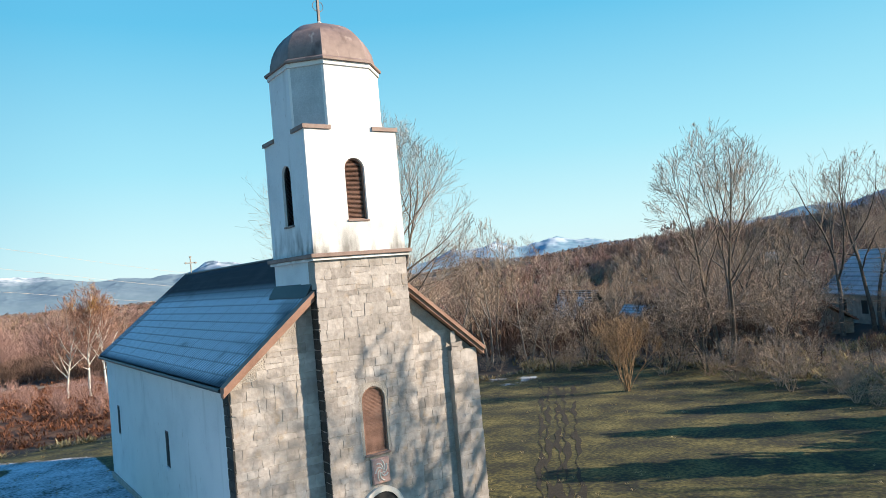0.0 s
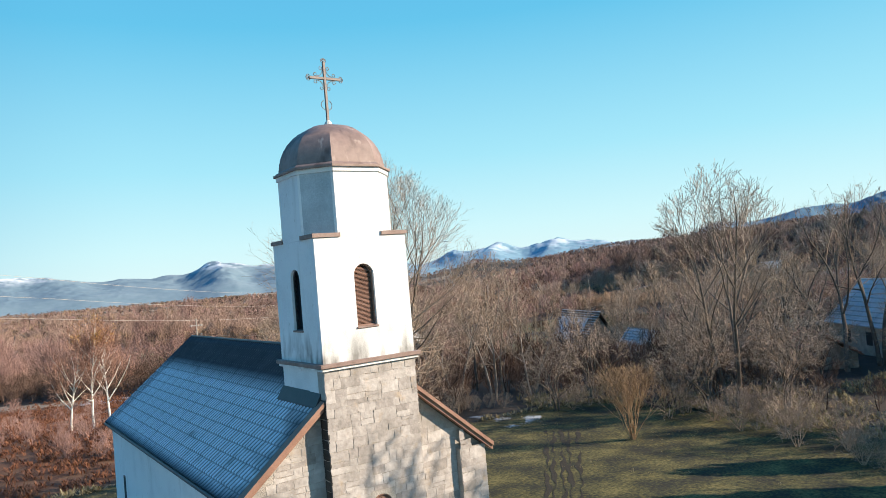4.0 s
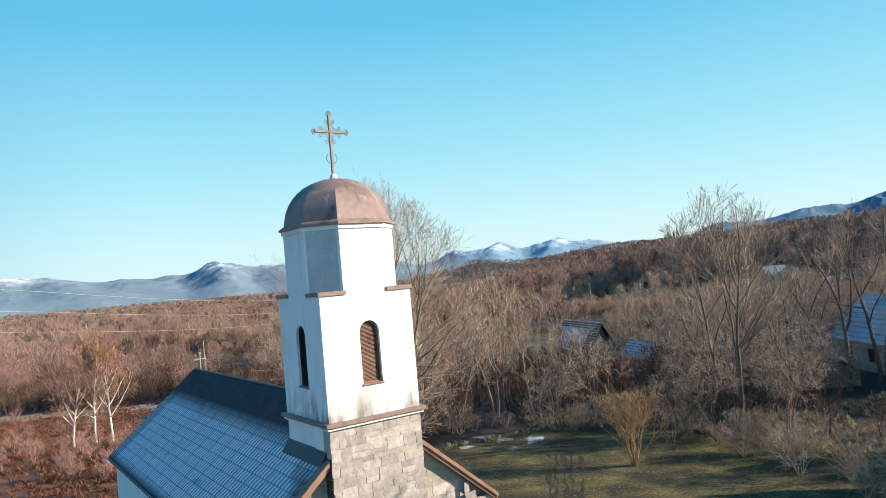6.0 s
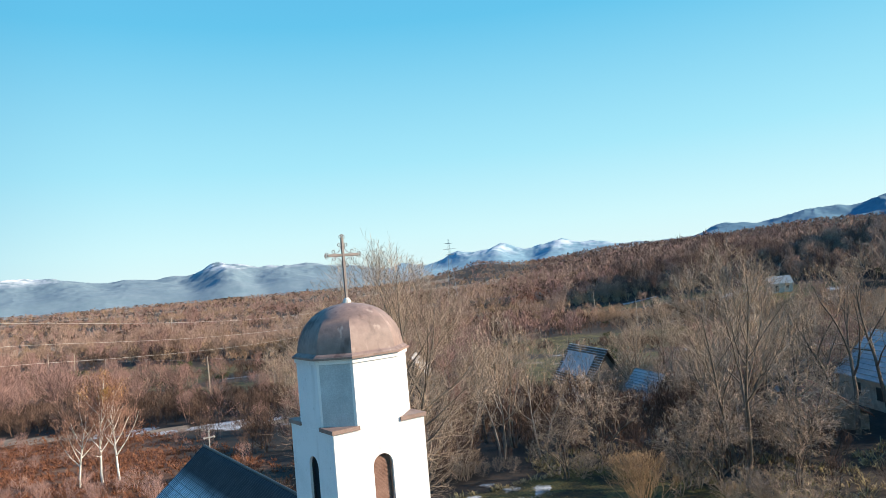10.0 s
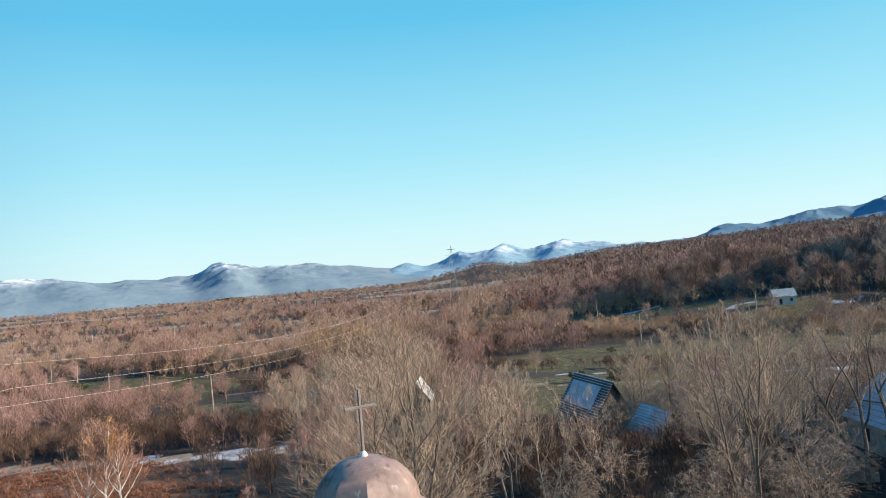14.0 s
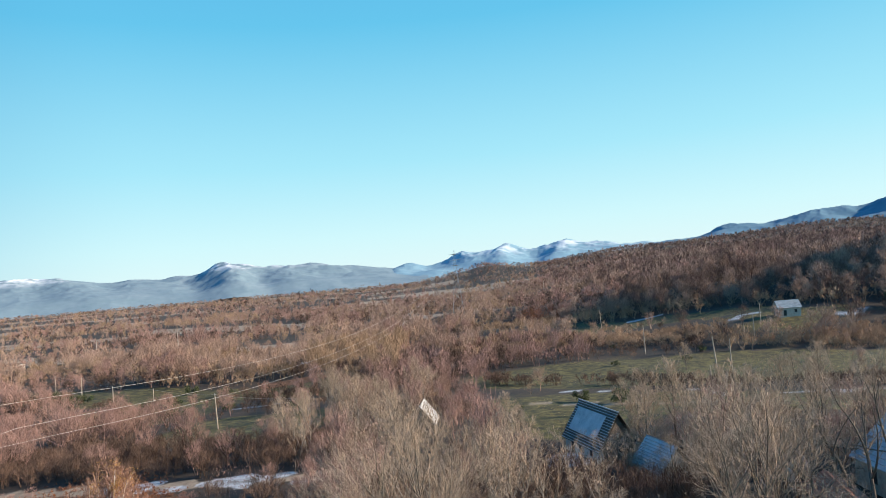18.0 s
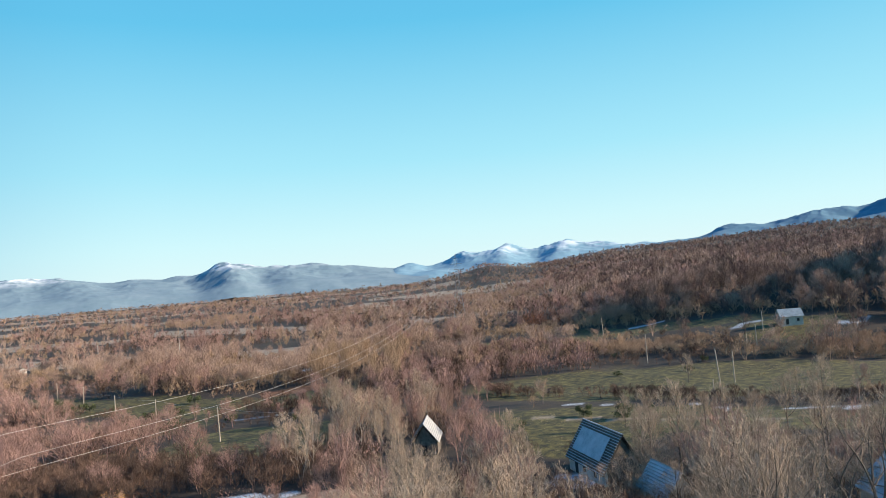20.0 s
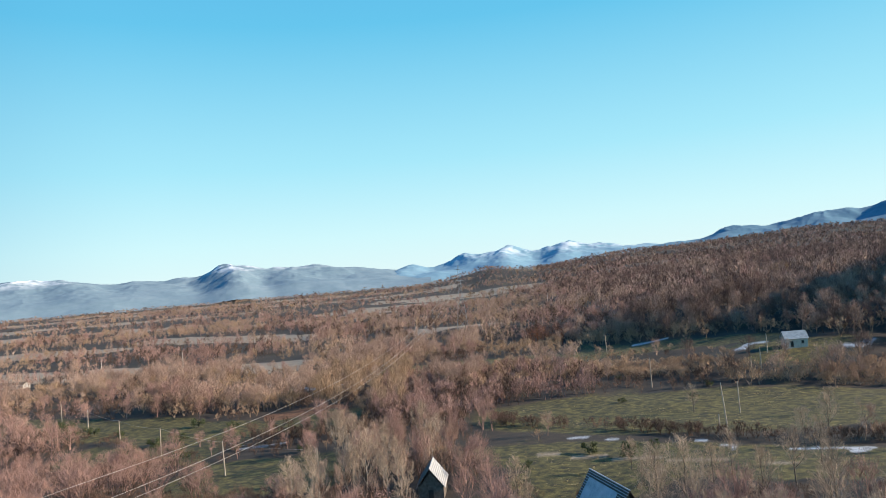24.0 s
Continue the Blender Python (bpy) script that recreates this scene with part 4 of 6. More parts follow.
def grow(rng, H, W, trunks=1, lean=0.05, fork=0.30, limbs=9, twig=0.5, levels=3, up=0.55, gnarl=0.10, kids=(6, 5), r0=None, drop=0.0, flare=1.15, wob=0.13):
    """A bare tree as a list of limbs: (level, points, radii), grown towards an uneven rounded outline.
    H: height, W: crown width, fork: where the crown begins, flare: how wide the lowest limbs open."""
    out = []
    r0 = r0 or H * 0.016
    zb = 0.7 * fork * H
    mid, rad = np.array([0, 0, (zb + H) / 2]), np.array([W / 2, W / 2, (H - zb) / 2])
    ph = rng.uniform(0, math.tau, 3)

    def reach(p, d):
        q, e = (p - mid) / rad, d / rad
        a, b, c = e.dot(e), q.dot(e), q.dot(q) - 1
        if c > -0.05:
            return 0.05 * W
        s = (-b + math.sqrt(b * b - a * c)) / a
        h = p + d * s
        t = math.atan2(h[1], h[0])
        return s * (0.92 + wob * math.sin(2 * t + ph[0]) + 0.7 * wob * math.sin(5 * t + ph[1] + h[2] / H * 9))

    def branch(p, d, length, r, level):
        n = (7, 6, 4, 3, 2)[level]
        pts, q, dd = [p], p, d
        for i in range(n):
            dd = dd + perp(dd, rng) * gnarl * (0.9 if level == 0 else 1.0)
            if level:
                dd = dd + np.array([0, 0, up * 0.16 - (drop if level > 1 else 0)])
            dd = dd / np.linalg.norm(dd)
            q = q + dd * length / n
            pts.append(q)
        radii = [r * (1 - (0.95 if level == 0 else 0.80) * i / n) for i in range(n + 1)]
        out.append((level, np.array(pts), radii))
        if level >= levels:
            return
        cnt = limbs if level == 0 else kids[min(level - 1, len(kids) - 1)]
        lo = fork if level == 0 else 0.18
        spin = rng.uniform(0, math.tau)
        for i in range(cnt):
            k = lo + ((0.86 if level == 0 else 1.0) - lo) * (i + rng.uniform(0.1, 0.9)) / cnt
            j = min(int(k * n), n - 1)
            f = k * n - j
            base = pts[j] + (pts[j + 1] - pts[j]) * f
            ax = pts[j + 1] - pts[j]
            ax = ax / np.linalg.norm(ax)
            if level == 0:
                a = spin + i * 2.4 + rng.normal() * 0.3
                side = np.array([math.cos(a), math.sin(a), 0])
                side = side - ax * side.dot(ax)
                side /= np.linalg.norm(side)
                open_ = flare - (flare - 0.32) * (k - lo) / (1 - lo) + rng.normal() * 0.10
            else:
                side = perp(ax, rng)
                open_ = rng.uniform(0.40, 0.85)
            nd = ax * math.cos(open_) + side * math.sin(open_)
            aim = nd + np.array([0, 0, up * 0.30])
            far_ = reach(base, aim / np.linalg.norm(aim))
            if level == 0:
                ll = far_ * rng.uniform(0.82, 1.02)
            else:
                ll = length * twig * rng.uniform(0.75, 1.25) * (1.35 - 0.6 * k)
                ll = min(ll, far_ * rng.uniform(0.9, 1.15)) if level == 1 else min(ll, max(far_, 0.75 * ll))
            rk = radii[j] + (radii[j + 1] - radii[j]) * f
            branch(base, nd, max(ll, 0.012 * H), max(rk * (rng.uniform(0.58, 0.82) if level == 0 else rng.uniform(0.40, 0.58)), 0.003), level + 1)

    for s in range(trunks):
        a = s * math.tau / trunks + ph[2]
        sp = lean if trunks == 1 else W / H * rng.uniform(0.10, 0.26 + 0.012 * trunks) + lean
        d = np.array([math.cos(a) * sp, math.sin(a) * sp, 1.0])
        off = np.array([math.cos(a), math.sin(a), 0]) * (0 if trunks == 1 else r0 * 1.3)
        branch(np.array([0, 0, -0.02 * H]) + off, d / np.linalg.norm(d), H * rng.uniform(0.84, 0.97), r0 * (1 if trunks == 1 else rng.uniform(0.6, 0.85)), 0)
    k = H / max(p[:, 2].max() for _, p, _ in out)
    return [(lv, p * np.array([1, 1, k]), r) for lv, p, r in out]


def limbs_mesh(limbs, sides, least=0.0):
    """Vertices and triangles of limbs: prisms of sides[level] sides; 2 sides: a thin flat blade."""
    vs, fs, n0 = [], [], 0
    for level, pts, radii in limbs:
        k = sides[min(level, len(sides) - 1)]
        m = len(pts)
        d = np.gradient(pts, axis=0)
        d /= np.linalg.norm(d, axis=1)[:, None] + 1e-9
        ref = np.array([0.3, 0.2, 1.0]) if abs(d[0][2]) < 0.8 else np.array([1.0, 0.2, 0.1])
        a = np.cross(d, ref)
        a /= np.linalg.norm(a, axis=1)[:, None] + 1e-9
        b = np.cross(d, a)
        rad = np.maximum(np.array(radii), least)[:, None]
        if k == 2:
            roll = (n0 * 0.7) % 3.14
            w = (a * math.cos(roll) + b * math.sin(roll)) * rad
            v = np.stack([pts - w, pts + w], 1).reshape(-1, 3)
        else:
            v = np.stack([pts + rad * (a * math.cos(j * math.tau / k) + b * math.sin(j * math.tau / k)) for j in range(k)], 1).reshape(-1, 3)
        vs.append(v)
        for i in range(m - 1):
            for j in range(1 if k == 2 else k):
                p, q = n0 + i * k + j, n0 + i * k + (j + 1) % k
                fs += [(p, q, q + k), (p, q + k, p + k)]
        n0 += len(v)
    return np.concatenate(vs), np.array(fs, np.int64)


def leaf_specks(rng, limbs, level, per, size, spread=0.25):
    """Small leaves round the ends of the limbs of one level."""
    vs, fs, n = [], [], 0
    for lv, pts, radii in limbs:
        if lv != level:
            continue
        for _ in range(per):
            c = pts[rng.integers(1, len(pts))] + rng.normal(size=3) * spread
            a, b = rng.normal(size=3), rng.normal(size=3)
            s = size * rng.uniform(0.6, 1.3)
            vs += [c, c + a / np.linalg.norm(a) * s, c + b / np.linalg.norm(b) * s]
            fs.append((n, n + 1, n + 2))
            n += 3
    return np.array(vs), np.array(fs, np.int64)


def tree_thing(name, label, limbs, bark, twigs, leaves=None, category="tree", least=0.009, group="", sides=(8, 5, 3, 2, 2)):
    """A tree at the origin: trunk with its limbs, and crown of twigs."""
    e = empty(name, label, category, group=group)
    v, f = limbs_mesh([b for b in limbs if b[0] <= 1], sides)
    o = new("trunk", mesh_of("trunk", v, f, bark, True))
    o.parent = e
    fine = [b for b in limbs if b[0] >= 2]
    if fine:
        v, f = limbs_mesh(fine, sides, least)
        o = new("crown", mesh_of("crown", v, f, twigs))
        o.parent = e
    if leaves is not None:
        o = new("leaves", mesh_of("leaves", leaves[0], leaves[1], YELLOW))
        o.parent = e
    return e


def ground_z(x, y):
    return float(land(np.array([x]), np.array([y]))[0])


def stand(ob, x, y, rz=0.0, s=1.0, sink=0.05):
    ob.matrix_basis = pose(x, y, ground_z(x, y) - sink, 0, 0, rz) @ Matrix.Diagonal((s, s, s, 1))
    return ob


def again(ob, x, y, rz, s):
    c = copy_thing(ob, pose(x, y, ground_z(x, y) - 0.05, 0, 0, rz))
    c.matrix_basis = pose(x, y, ground_z(x, y) - 0.05, 0, 0, rz) @ Matrix.Diagonal((s, s, s, 1))
    return c


rg = np.random.default_rng(3)
# the tall old tree behind the church
limbs = grow(rg, 19.4, 13.4, 3, lean=0.02, fork=0.20, limbs=15, levels=4, up=0.62, gnarl=0.12, kids=(8, 6, 3), r0=0.27, twig=0.56, drop=0.0, flare=1.35, wob=0.08)
stand(tree_thing("tall_tree", "tall bare deciduous tree with a broad fan of fine branches", limbs, BARK, TWIG, least=0.005), 11.0, 19.7, 40)
# the ash by the lawn's far corner, with its split trunk
limbs = grow(rg, 17.6, 10.8, 3, fork=0.34, limbs=7, levels=4, up=0.5, gnarl=0.12, kids=(7, 7, 3), r0=0.22, twig=0.54, flare=0.85)
ash = stand(tree_thing("ash_tree", "tall bare ash tree with several pale trunks at the lawn's edge", limbs, BARK, TWIG, least=0.009), 35.3, 12.7, 10)
FARM = [tree_thing("bare_tree", "tall bare tree with dark upright branches", grow(np.random.default_rng(500 + i), 16.5, 9.0 + i, 1 + i % 2, fork=0.34, limbs=9, levels=4, up=0.5, gnarl=0.15, kids=(6, 5, 3), r0=0.24, twig=0.56, flare=1.0), BARK, TWIG, least=0.010, group="trees by the farmyard") for i in range(3)]
for ob, (x, y, rz) in zip(FARM, ((52.0, 13.0, 80), (56.0, 12.0, 10), (61.0, 9.0, 130))):
    stand(ob, x, y, rz)
for i, (x, y, rz, s) in enumerate(((57.5, 17.0, 200, 0.90), (54, 3.5, 300, 0.85), (43.0, 19.5, 250, 0.66), (50.0, 22.0, 20, 0.70), (66.0, 12.0, 70, 0.95))):
    again(FARM[i % 3], x, y, rz, s)
pale = tree_thing("pale_tree", "slender pale bare tree with upright stems", grow(rg, 13.5, 6.4, 2, fork=0.26, limbs=10, levels=4, up=0.7, gnarl=0.13, kids=(6, 6, 3), r0=0.17, flare=0.9), PALE_BARK, TWIG, least=0.011, group="pale trees in the thicket")
stand(pale, 29.5, 32.5, 0)
for x, y, rz, s in ((27.0, 34.5, 80, 0.9), (32.0, 30.0, 200, 0.85), (24.0, 38.5, 300, 1.0), (33.5, 36.0, 140, 0.95), (21.5, 33.0, 30, 0.8), (38.5, 31.5, 10, 0.75), (18.0, 40.0, 220, 0.8)):
    again(pale, x, y, rz, s)
pale_light = tree_thing("pale_tree", "slender pale bare tree with upright stems", grow(rg, 13.5, 6.4, 2, fork=0.24, limbs=9, levels=3, up=0.7, gnarl=0.13, kids=(7, 7), r0=0.17, flare=0.9), PALE_BARK, TWIG, least=0.018, group="pale trees in the thicket", sides=(6, 4, 3, 2))
stand(pale_light, *to_xy(69, 27.5), 20, 0.8)
ash_light = tree_thing("bare_tree", "bare tree with dark spreading branches", grow(rg, 16.0, 9.5, 1, fork=0.28, limbs=11, levels=3, up=0.5, gnarl=0.15, kids=(8, 8), r0=0.25, twig=0.54, flare=1.0), BARK, TWIG, least=0.018, group="trees by the farmyard", sides=(6, 4, 3, 2))
stand(ash_light, *to_xy(66, 24), 140, 0.55)
# pollarded willow bush on the lawn
limbs = grow(rg, 5.2, 4.6, 17, lean=0.03, fork=0.30, limbs=5, levels=3, up=0.5, gnarl=0.09, kids=(4, 3), r0=0.045, twig=0.6, flare=0.42, wob=0.3)
bush = tree_thing("willow_bush", "many-stemmed golden-tan willow bush on the lawn", limbs, TAN_TWIG, TAN_TWIG, category="bush", least=0.008)
stand(bush, 24.4, 12.6)
bush2 = tree_thing("thicket_shrub", "dense bare many-stemmed shrub at the lawn's edge", grow(rg, 3.4, 4.2, 6, lean=0.1, fork=0.10, limbs=5, levels=3, up=0.4, gnarl=0.22, kids=(4, 4), r0=0.04, twig=0.55, drop=0.02), TWIG, TWIG, category="bush", least=0.008, group="shrubs along the lawn", sides=(4, 3, 2, 2))
stand(bush2, 30.5, 14.5, 50, 0.9)
# shrubs that close the lawn
rl = random.Random(8)
for i in range(46):
    k = i / 45
    if k < 0.45:
        q = k / 0.45
        x, y = 31.5 - 7.0 * q + rl.uniform(-1.5, 2.5), 13.0 - 16 * q + rl.uniform(-1.5, 1.5)
        x += 1.5
    else:
        q = (k - 0.45) / 0.55
        x, y = 34 - 20 * q + rl.uniform(-1, 2), 19.0 + 14 * min(1, q * 1.4) + rl.uniform(-1, 3.5)
    again(bush2, x, y, rl.uniform(0, 360), rl.uniform(0.35, 0.95))
# gnarled tree hung with creepers beside the ash
gn = tree_thing("gnarled_tree", "twisted pale tree hung with creepers", grow(rg, 7.0, 6.0, 3, fork=0.15, limbs=8, levels=4, up=0.25, gnarl=0.30, kids=(5, 5, 3), r0=0.13, drop=0.08), BARK, TWIG, least=0.009, group="gnarled trees")
stand(gn, 33.2, 13.2, 0)
for x, y, rz, s in ((31.8, 14.8, 90, 0.85), (36.5, 9.5, 200, 0.9), (38.0, 16.0, 300, 1.1), (28.5, 23.5, 20, 0.9), (33.5, 24.5, 130, 1.1), (41, 11.5, 240, 1.1)):
    again(gn, x, y, rz, s)
# three birches in the bracken
for i, (x, y, H, rz) in enumerate(((-0.7, 57.3, 9.8, 0), (1.15, 56.8, 11.0, 120), (2.5, 56.2, 10.4, 230))):
    rb = np.random.default_rng(40 + i)
    limbs = grow(rb, H, 5.0, 1, lean=0.07, fork=0.26, limbs=15, levels=4, up=0.55, gnarl=0.13, kids=(7, 6, 3), r0=0.125, twig=0.5, flare=0.8)
    lv = leaf_specks(rb, [b for b in limbs if b[1][:, 2].mean() > H * 0.72], 3, 6, 0.08, 0.16) if i == 1 else None
    stand(tree_thing("birch_tree", "white-barked birch with a few yellow leaves at its top" if lv else "bare white-barked birch standing in bracken", limbs, BIRCH, BIRCH_TWIG, lv, least=0.013, group="three birches"), x, y, rz)
# trees beside the churchyard that throw their shade over the lawn and the front
shade = tree_thing("churchyard_tree", "bare tree beside the churchyard", grow(np.random.default_rng(77), 13.0, 7.0, 1, fork=0.25, limbs=14, levels=3, up=0.7, gnarl=0.15, kids=(6, 4), r0=0.24), BARK, TWIG, least=0.022, group="churchyard trees")
stand(shade, 15.5, -14.0, 0, 1.2)
for x, y, rz, s in ((13.4, -14.6, 150, 0.9), (19.0, -16.5, 80, 1.25), (18.5, -12.8, 190, 1.0), (36.0, -14.0, 200, 0.9), (43.0, -9.0, 20, 0.9), (34.0, -24.0, 60, 1.1), (52, -14, 330, 1.0), (30, -17, 30, 0.8), (40, -19, 120, 1.0), (47, -5, 240, 0.9), (27, -20, 170, 0.9)):
    again(shade, x, y, rz, s)
# unseen dense trees, added out of view to cast dark bands on the lawn
dense_shade = tree_thing("ivy_tree", "dense unseen tree added to shade the lawn", grow(np.random.default_rng(78), 9.0, 6.0, 2, fork=0.15, limbs=14, levels=3, up=0.4, gnarl=0.2, kids=(8, 6), r0=0.25), BARK, EVERGREEN, least=0.085, group="churchyard trees")
stand(dense_shade, 41.0, -13.0)
for x, y, rz, s in ((33.5, -15.5, 40, 0.9), (38.0, -11.5, 220, 0.7), (30.0, -13.5, 300, 0.8), (39.0, -6.5, 110, 0.7)):
    again(dense_shade, x, y, rz, s)
# slim unseen trees, added so each lays a narrow shadow band
slim = tree_thing("ivy_clad_tree", "slim unseen tree added to shade the lawn", grow(np.random.default_rng(79), 8.5, 2.6, 2, fork=0.08, limbs=16, levels=3, up=0.6, gnarl=0.2, kids=(7, 6), r0=0.18), BARK, EVERGREEN, least=0.09, group="churchyard trees")
stand(slim, 35.2, -7.0)
for x, y, rz, s in ((37.2, -9.4, 40, 1.1), (28.6, -8.0, 100, 0.95), (31.4, -10.4, 160, 1.1), (22.6, -10.2, 220, 0.95), (25.2, -12.6, 280, 1.1), (37.8, -1.6, 30, 0.7)):
    again(slim, x, y, rz, s)
# unseen shrubs added beside them for lower shade
for x, y, s in ((35.0, -8.5, 1.0), (37.5, -7.0, 0.9), (33.0, -12.0, 0.9), (40.5, -4.5, 0.8)):
    again(bush2, x, y, x * 40, s)


# ------------------------------------------------------------ woodland, each belt one mesh
def wood_template(seed, wide, trunks, fork, limbs, kids, twigs, length, width, flare=1.05, up=0.5, stems=3):
    """A bare tree or shrub of unit height: stems, limbs and branches, and a soft brush of twigs with an uneven rounded outline.
    twigs: how many in all; length, width: of one twig."""
    rng = np.random.default_rng(seed)
    g = grow(rng, 0.96, wide, trunks, lean=0.03, fork=fork, limbs=limbs, levels=2, up=up, gnarl=0.13, kids=kids, r0=0.018, twig=0.55, flare=flare, wob=0.16)
    cut = {0: 2, 1: 3, 2: 4}
    v, f = limbs_mesh([(lv, p[::cut[lv]], r[::cut[lv]]) for lv, p, r in g if lv < stems and not (stems == 2 and lv == 1)], (3 if width < 0.004 else 2, 2, 2), min(width * 0.7, 0.010))
    ends = [(p[j], p[j + 1] - p[j]) for lv, p, r in g if lv for j in range(len(p) // 2 if lv == 1 else 0, len(p) - 1)]
    pick = rng.integers(0, len(ends), twigs)
    base = np.array([ends[i][0] for i in pick]) + np.array([ends[i][1] for i in pick]) * rng.uniform(0, 1, (twigs, 1)) + rng.normal(size=(twigs, 3)) * 0.045
    ax = np.array([ends[i][1] for i in pick])
    ax = ax / np.linalg.norm(ax, axis=1)[:, None]
    d = ax * 0.6 + rng.normal(size=(twigs, 3)) * 0.34 + np.array([0, 0, 0.55])
    d = d / np.linalg.norm(d, axis=1)[:, None] * length * rng.uniform(0.6, 1.4, (twigs, 1))
    o = base - np.array([0, 0, 0.45])
    o = o / np.linalg.norm(o, axis=1)[:, None] + rng.normal(size=(twigs, 3)) * 0.5
    w = np.cross(d, o)
    w = w / (np.linalg.norm(w, axis=1)[:, None] + 1e-9) * width
    return np.concatenate([v, np.stack([base - w, base + w, base + d], 1).reshape(-1, 3)]), np.concatenate([f, len(v) + np.arange(3 * twigs).reshape(-1, 3)])


def leafy_template(rng, n, size):
    """A crown of clustered leaves round a short stem, unit height."""
    vs, fs = [], []
    cl = [np.array([rng.normal() * 0.24, rng.normal() * 0.24, rng.uniform(0.30, 0.88)]) for _ in range(7)]
    for i in range(n):
        c = cl[i % 7] + rng.normal(size=3) * 0.10
        a, b = rng.normal(size=3), rng.normal(size=3)
        k = len(vs)
        vs.extend([c, c + a / np.linalg.norm(a) * size, c + b / np.linalg.norm(b) * size])
        fs.append((k, k + 1, k + 2))
    k = len(vs)
    vs.extend([np.array([-0.02, 0, -0.03]), np.array([0.02, 0, -0.03]), np.array([0, 0, 0.8])])
    fs.append((k, k + 1, k + 2))
    return np.array(vs), np.array(fs, np.int64)


def belt(name, label, mat, templates, x, y, h, w, rng, category="woodland"):
    """All trees of one belt as one mesh. h, w: heights and widths in metres, tree by tree."""
    z = land(x, y)
    turn = rng.uniform(0, math.tau, len(x))
    which = rng.integers(0, len(templates), len(x))
    V, F, n0 = [], [], 0
    for k, (tv, tf) in enumerate(templates):
        sel = which == k
        m = int(sel.sum())
        if not m:
            continue
        c, s = np.cos(turn[sel])[:, None], np.sin(turn[sel])[:, None]
        px = (tv[None, :, 0] * c - tv[None, :, 1] * s) * w[sel][:, None] + x[sel][:, None]
        py = (tv[None, :, 0] * s + tv[None, :, 1] * c) * w[sel][:, None] + y[sel][:, None]
        pz = tv[None, :, 2] * h[sel][:, None] + z[sel][:, None]
        V.append(np.stack([px, py, pz], 2).reshape(-1, 3))
        F.append((tf[None] + (np.arange(m) * len(tv))[:, None, None] + n0).reshape(-1, 3))
        n0 += m * len(tv)
    if V:
        return tagged(new(name, mesh_of(name, np.concatenate(V), np.concatenate(F), mat)), label, category, kind="stuff")


def scatter(u0, u1, spacing, seed, bearing=37):
    rng = np.random.default_rng(seed)
    n = int(math.radians(2 * bearing) / 2 * (u1 ** 2 - u0 ** 2) / spacing ** 2)
    r = np.sqrt(rng.uniform(u0 ** 2, u1 ** 2, n))
    a = np.radians(rng.uniform(-bearing, bearing, n))
    return r * np.cos(a), r * np.sin(a), rng


def wooded(u, v, x, y):
    """How wooded a spot is, 0 to 1, and how tall its growth may be."""
    g, b, f, e = zones(x, y)
    big = 1 + step(300, 900, u)
    patch = np.where(u < 380, fractal(u / 27 + 7, v / 105 + 3, 51, 4), fractal(u / 62 + 7, v / 230 + 3, 52, 4))
    scrub = np.maximum(step(0.37, 0.40, patch), 0.92 * step(640, 560, u))
    lawn, near, far = clearings(x, y)
    open_ = np.maximum.reduce([lawn, near, far, b, step(5.0, 3.0, road_distance(x, y))])
    hill = step(230, 300, u + 0.35 * v) * step(30, 70, v - 0.10 * u)
    dens = np.clip(np.maximum(scrub, hill) * (1 - 1.2 * open_), 0, 1)
    return dens, hill, patch


TREES_A = [wood_template(100 + i, 0.62 + 0.08 * (i % 3), 1 + i % 3, 0.25, 8, (6,), 1250, 0.080, 0.0021) for i in range(6)]
SHRUB_A = [wood_template(120 + i, 1.0, 4, 0.08, 3, (3,), 330, 0.16, 0.0046, up=0.6) for i in range(5)]
TREES_B = [wood_template(140 + i, 0.66 + 0.09 * (i % 3), 1 + i % 2, 0.12, 8, (5,), 720, 0.085, 0.0042) for i in range(6)]
SHRUB_B = [wood_template(160 + i, 1.0, 3, 0.06, 3, (2,), 130, 0.20, 0.0125, up=0.6, stems=2) for i in range(5)]
TREES_C = [wood_template(180 + i, 0.78, 1, 0.10, 6, (4,), 130, 0.14, 0.0150, stems=2) for i in range(5)]
TREES_D = [wood_template(190 + i, 0.9, 1, 0.15, 3, (2,), 26, 0.26, 0.045, stems=1) for i in range(4)]
LEAFY_B = [leafy_template(np.random.default_rng(200 + i), 330, 0.026) for i in range(4)]
LEAFY_C = [leafy_template(np.random.default_rng(210 + i), 46, 0.10) for i in range(4)]


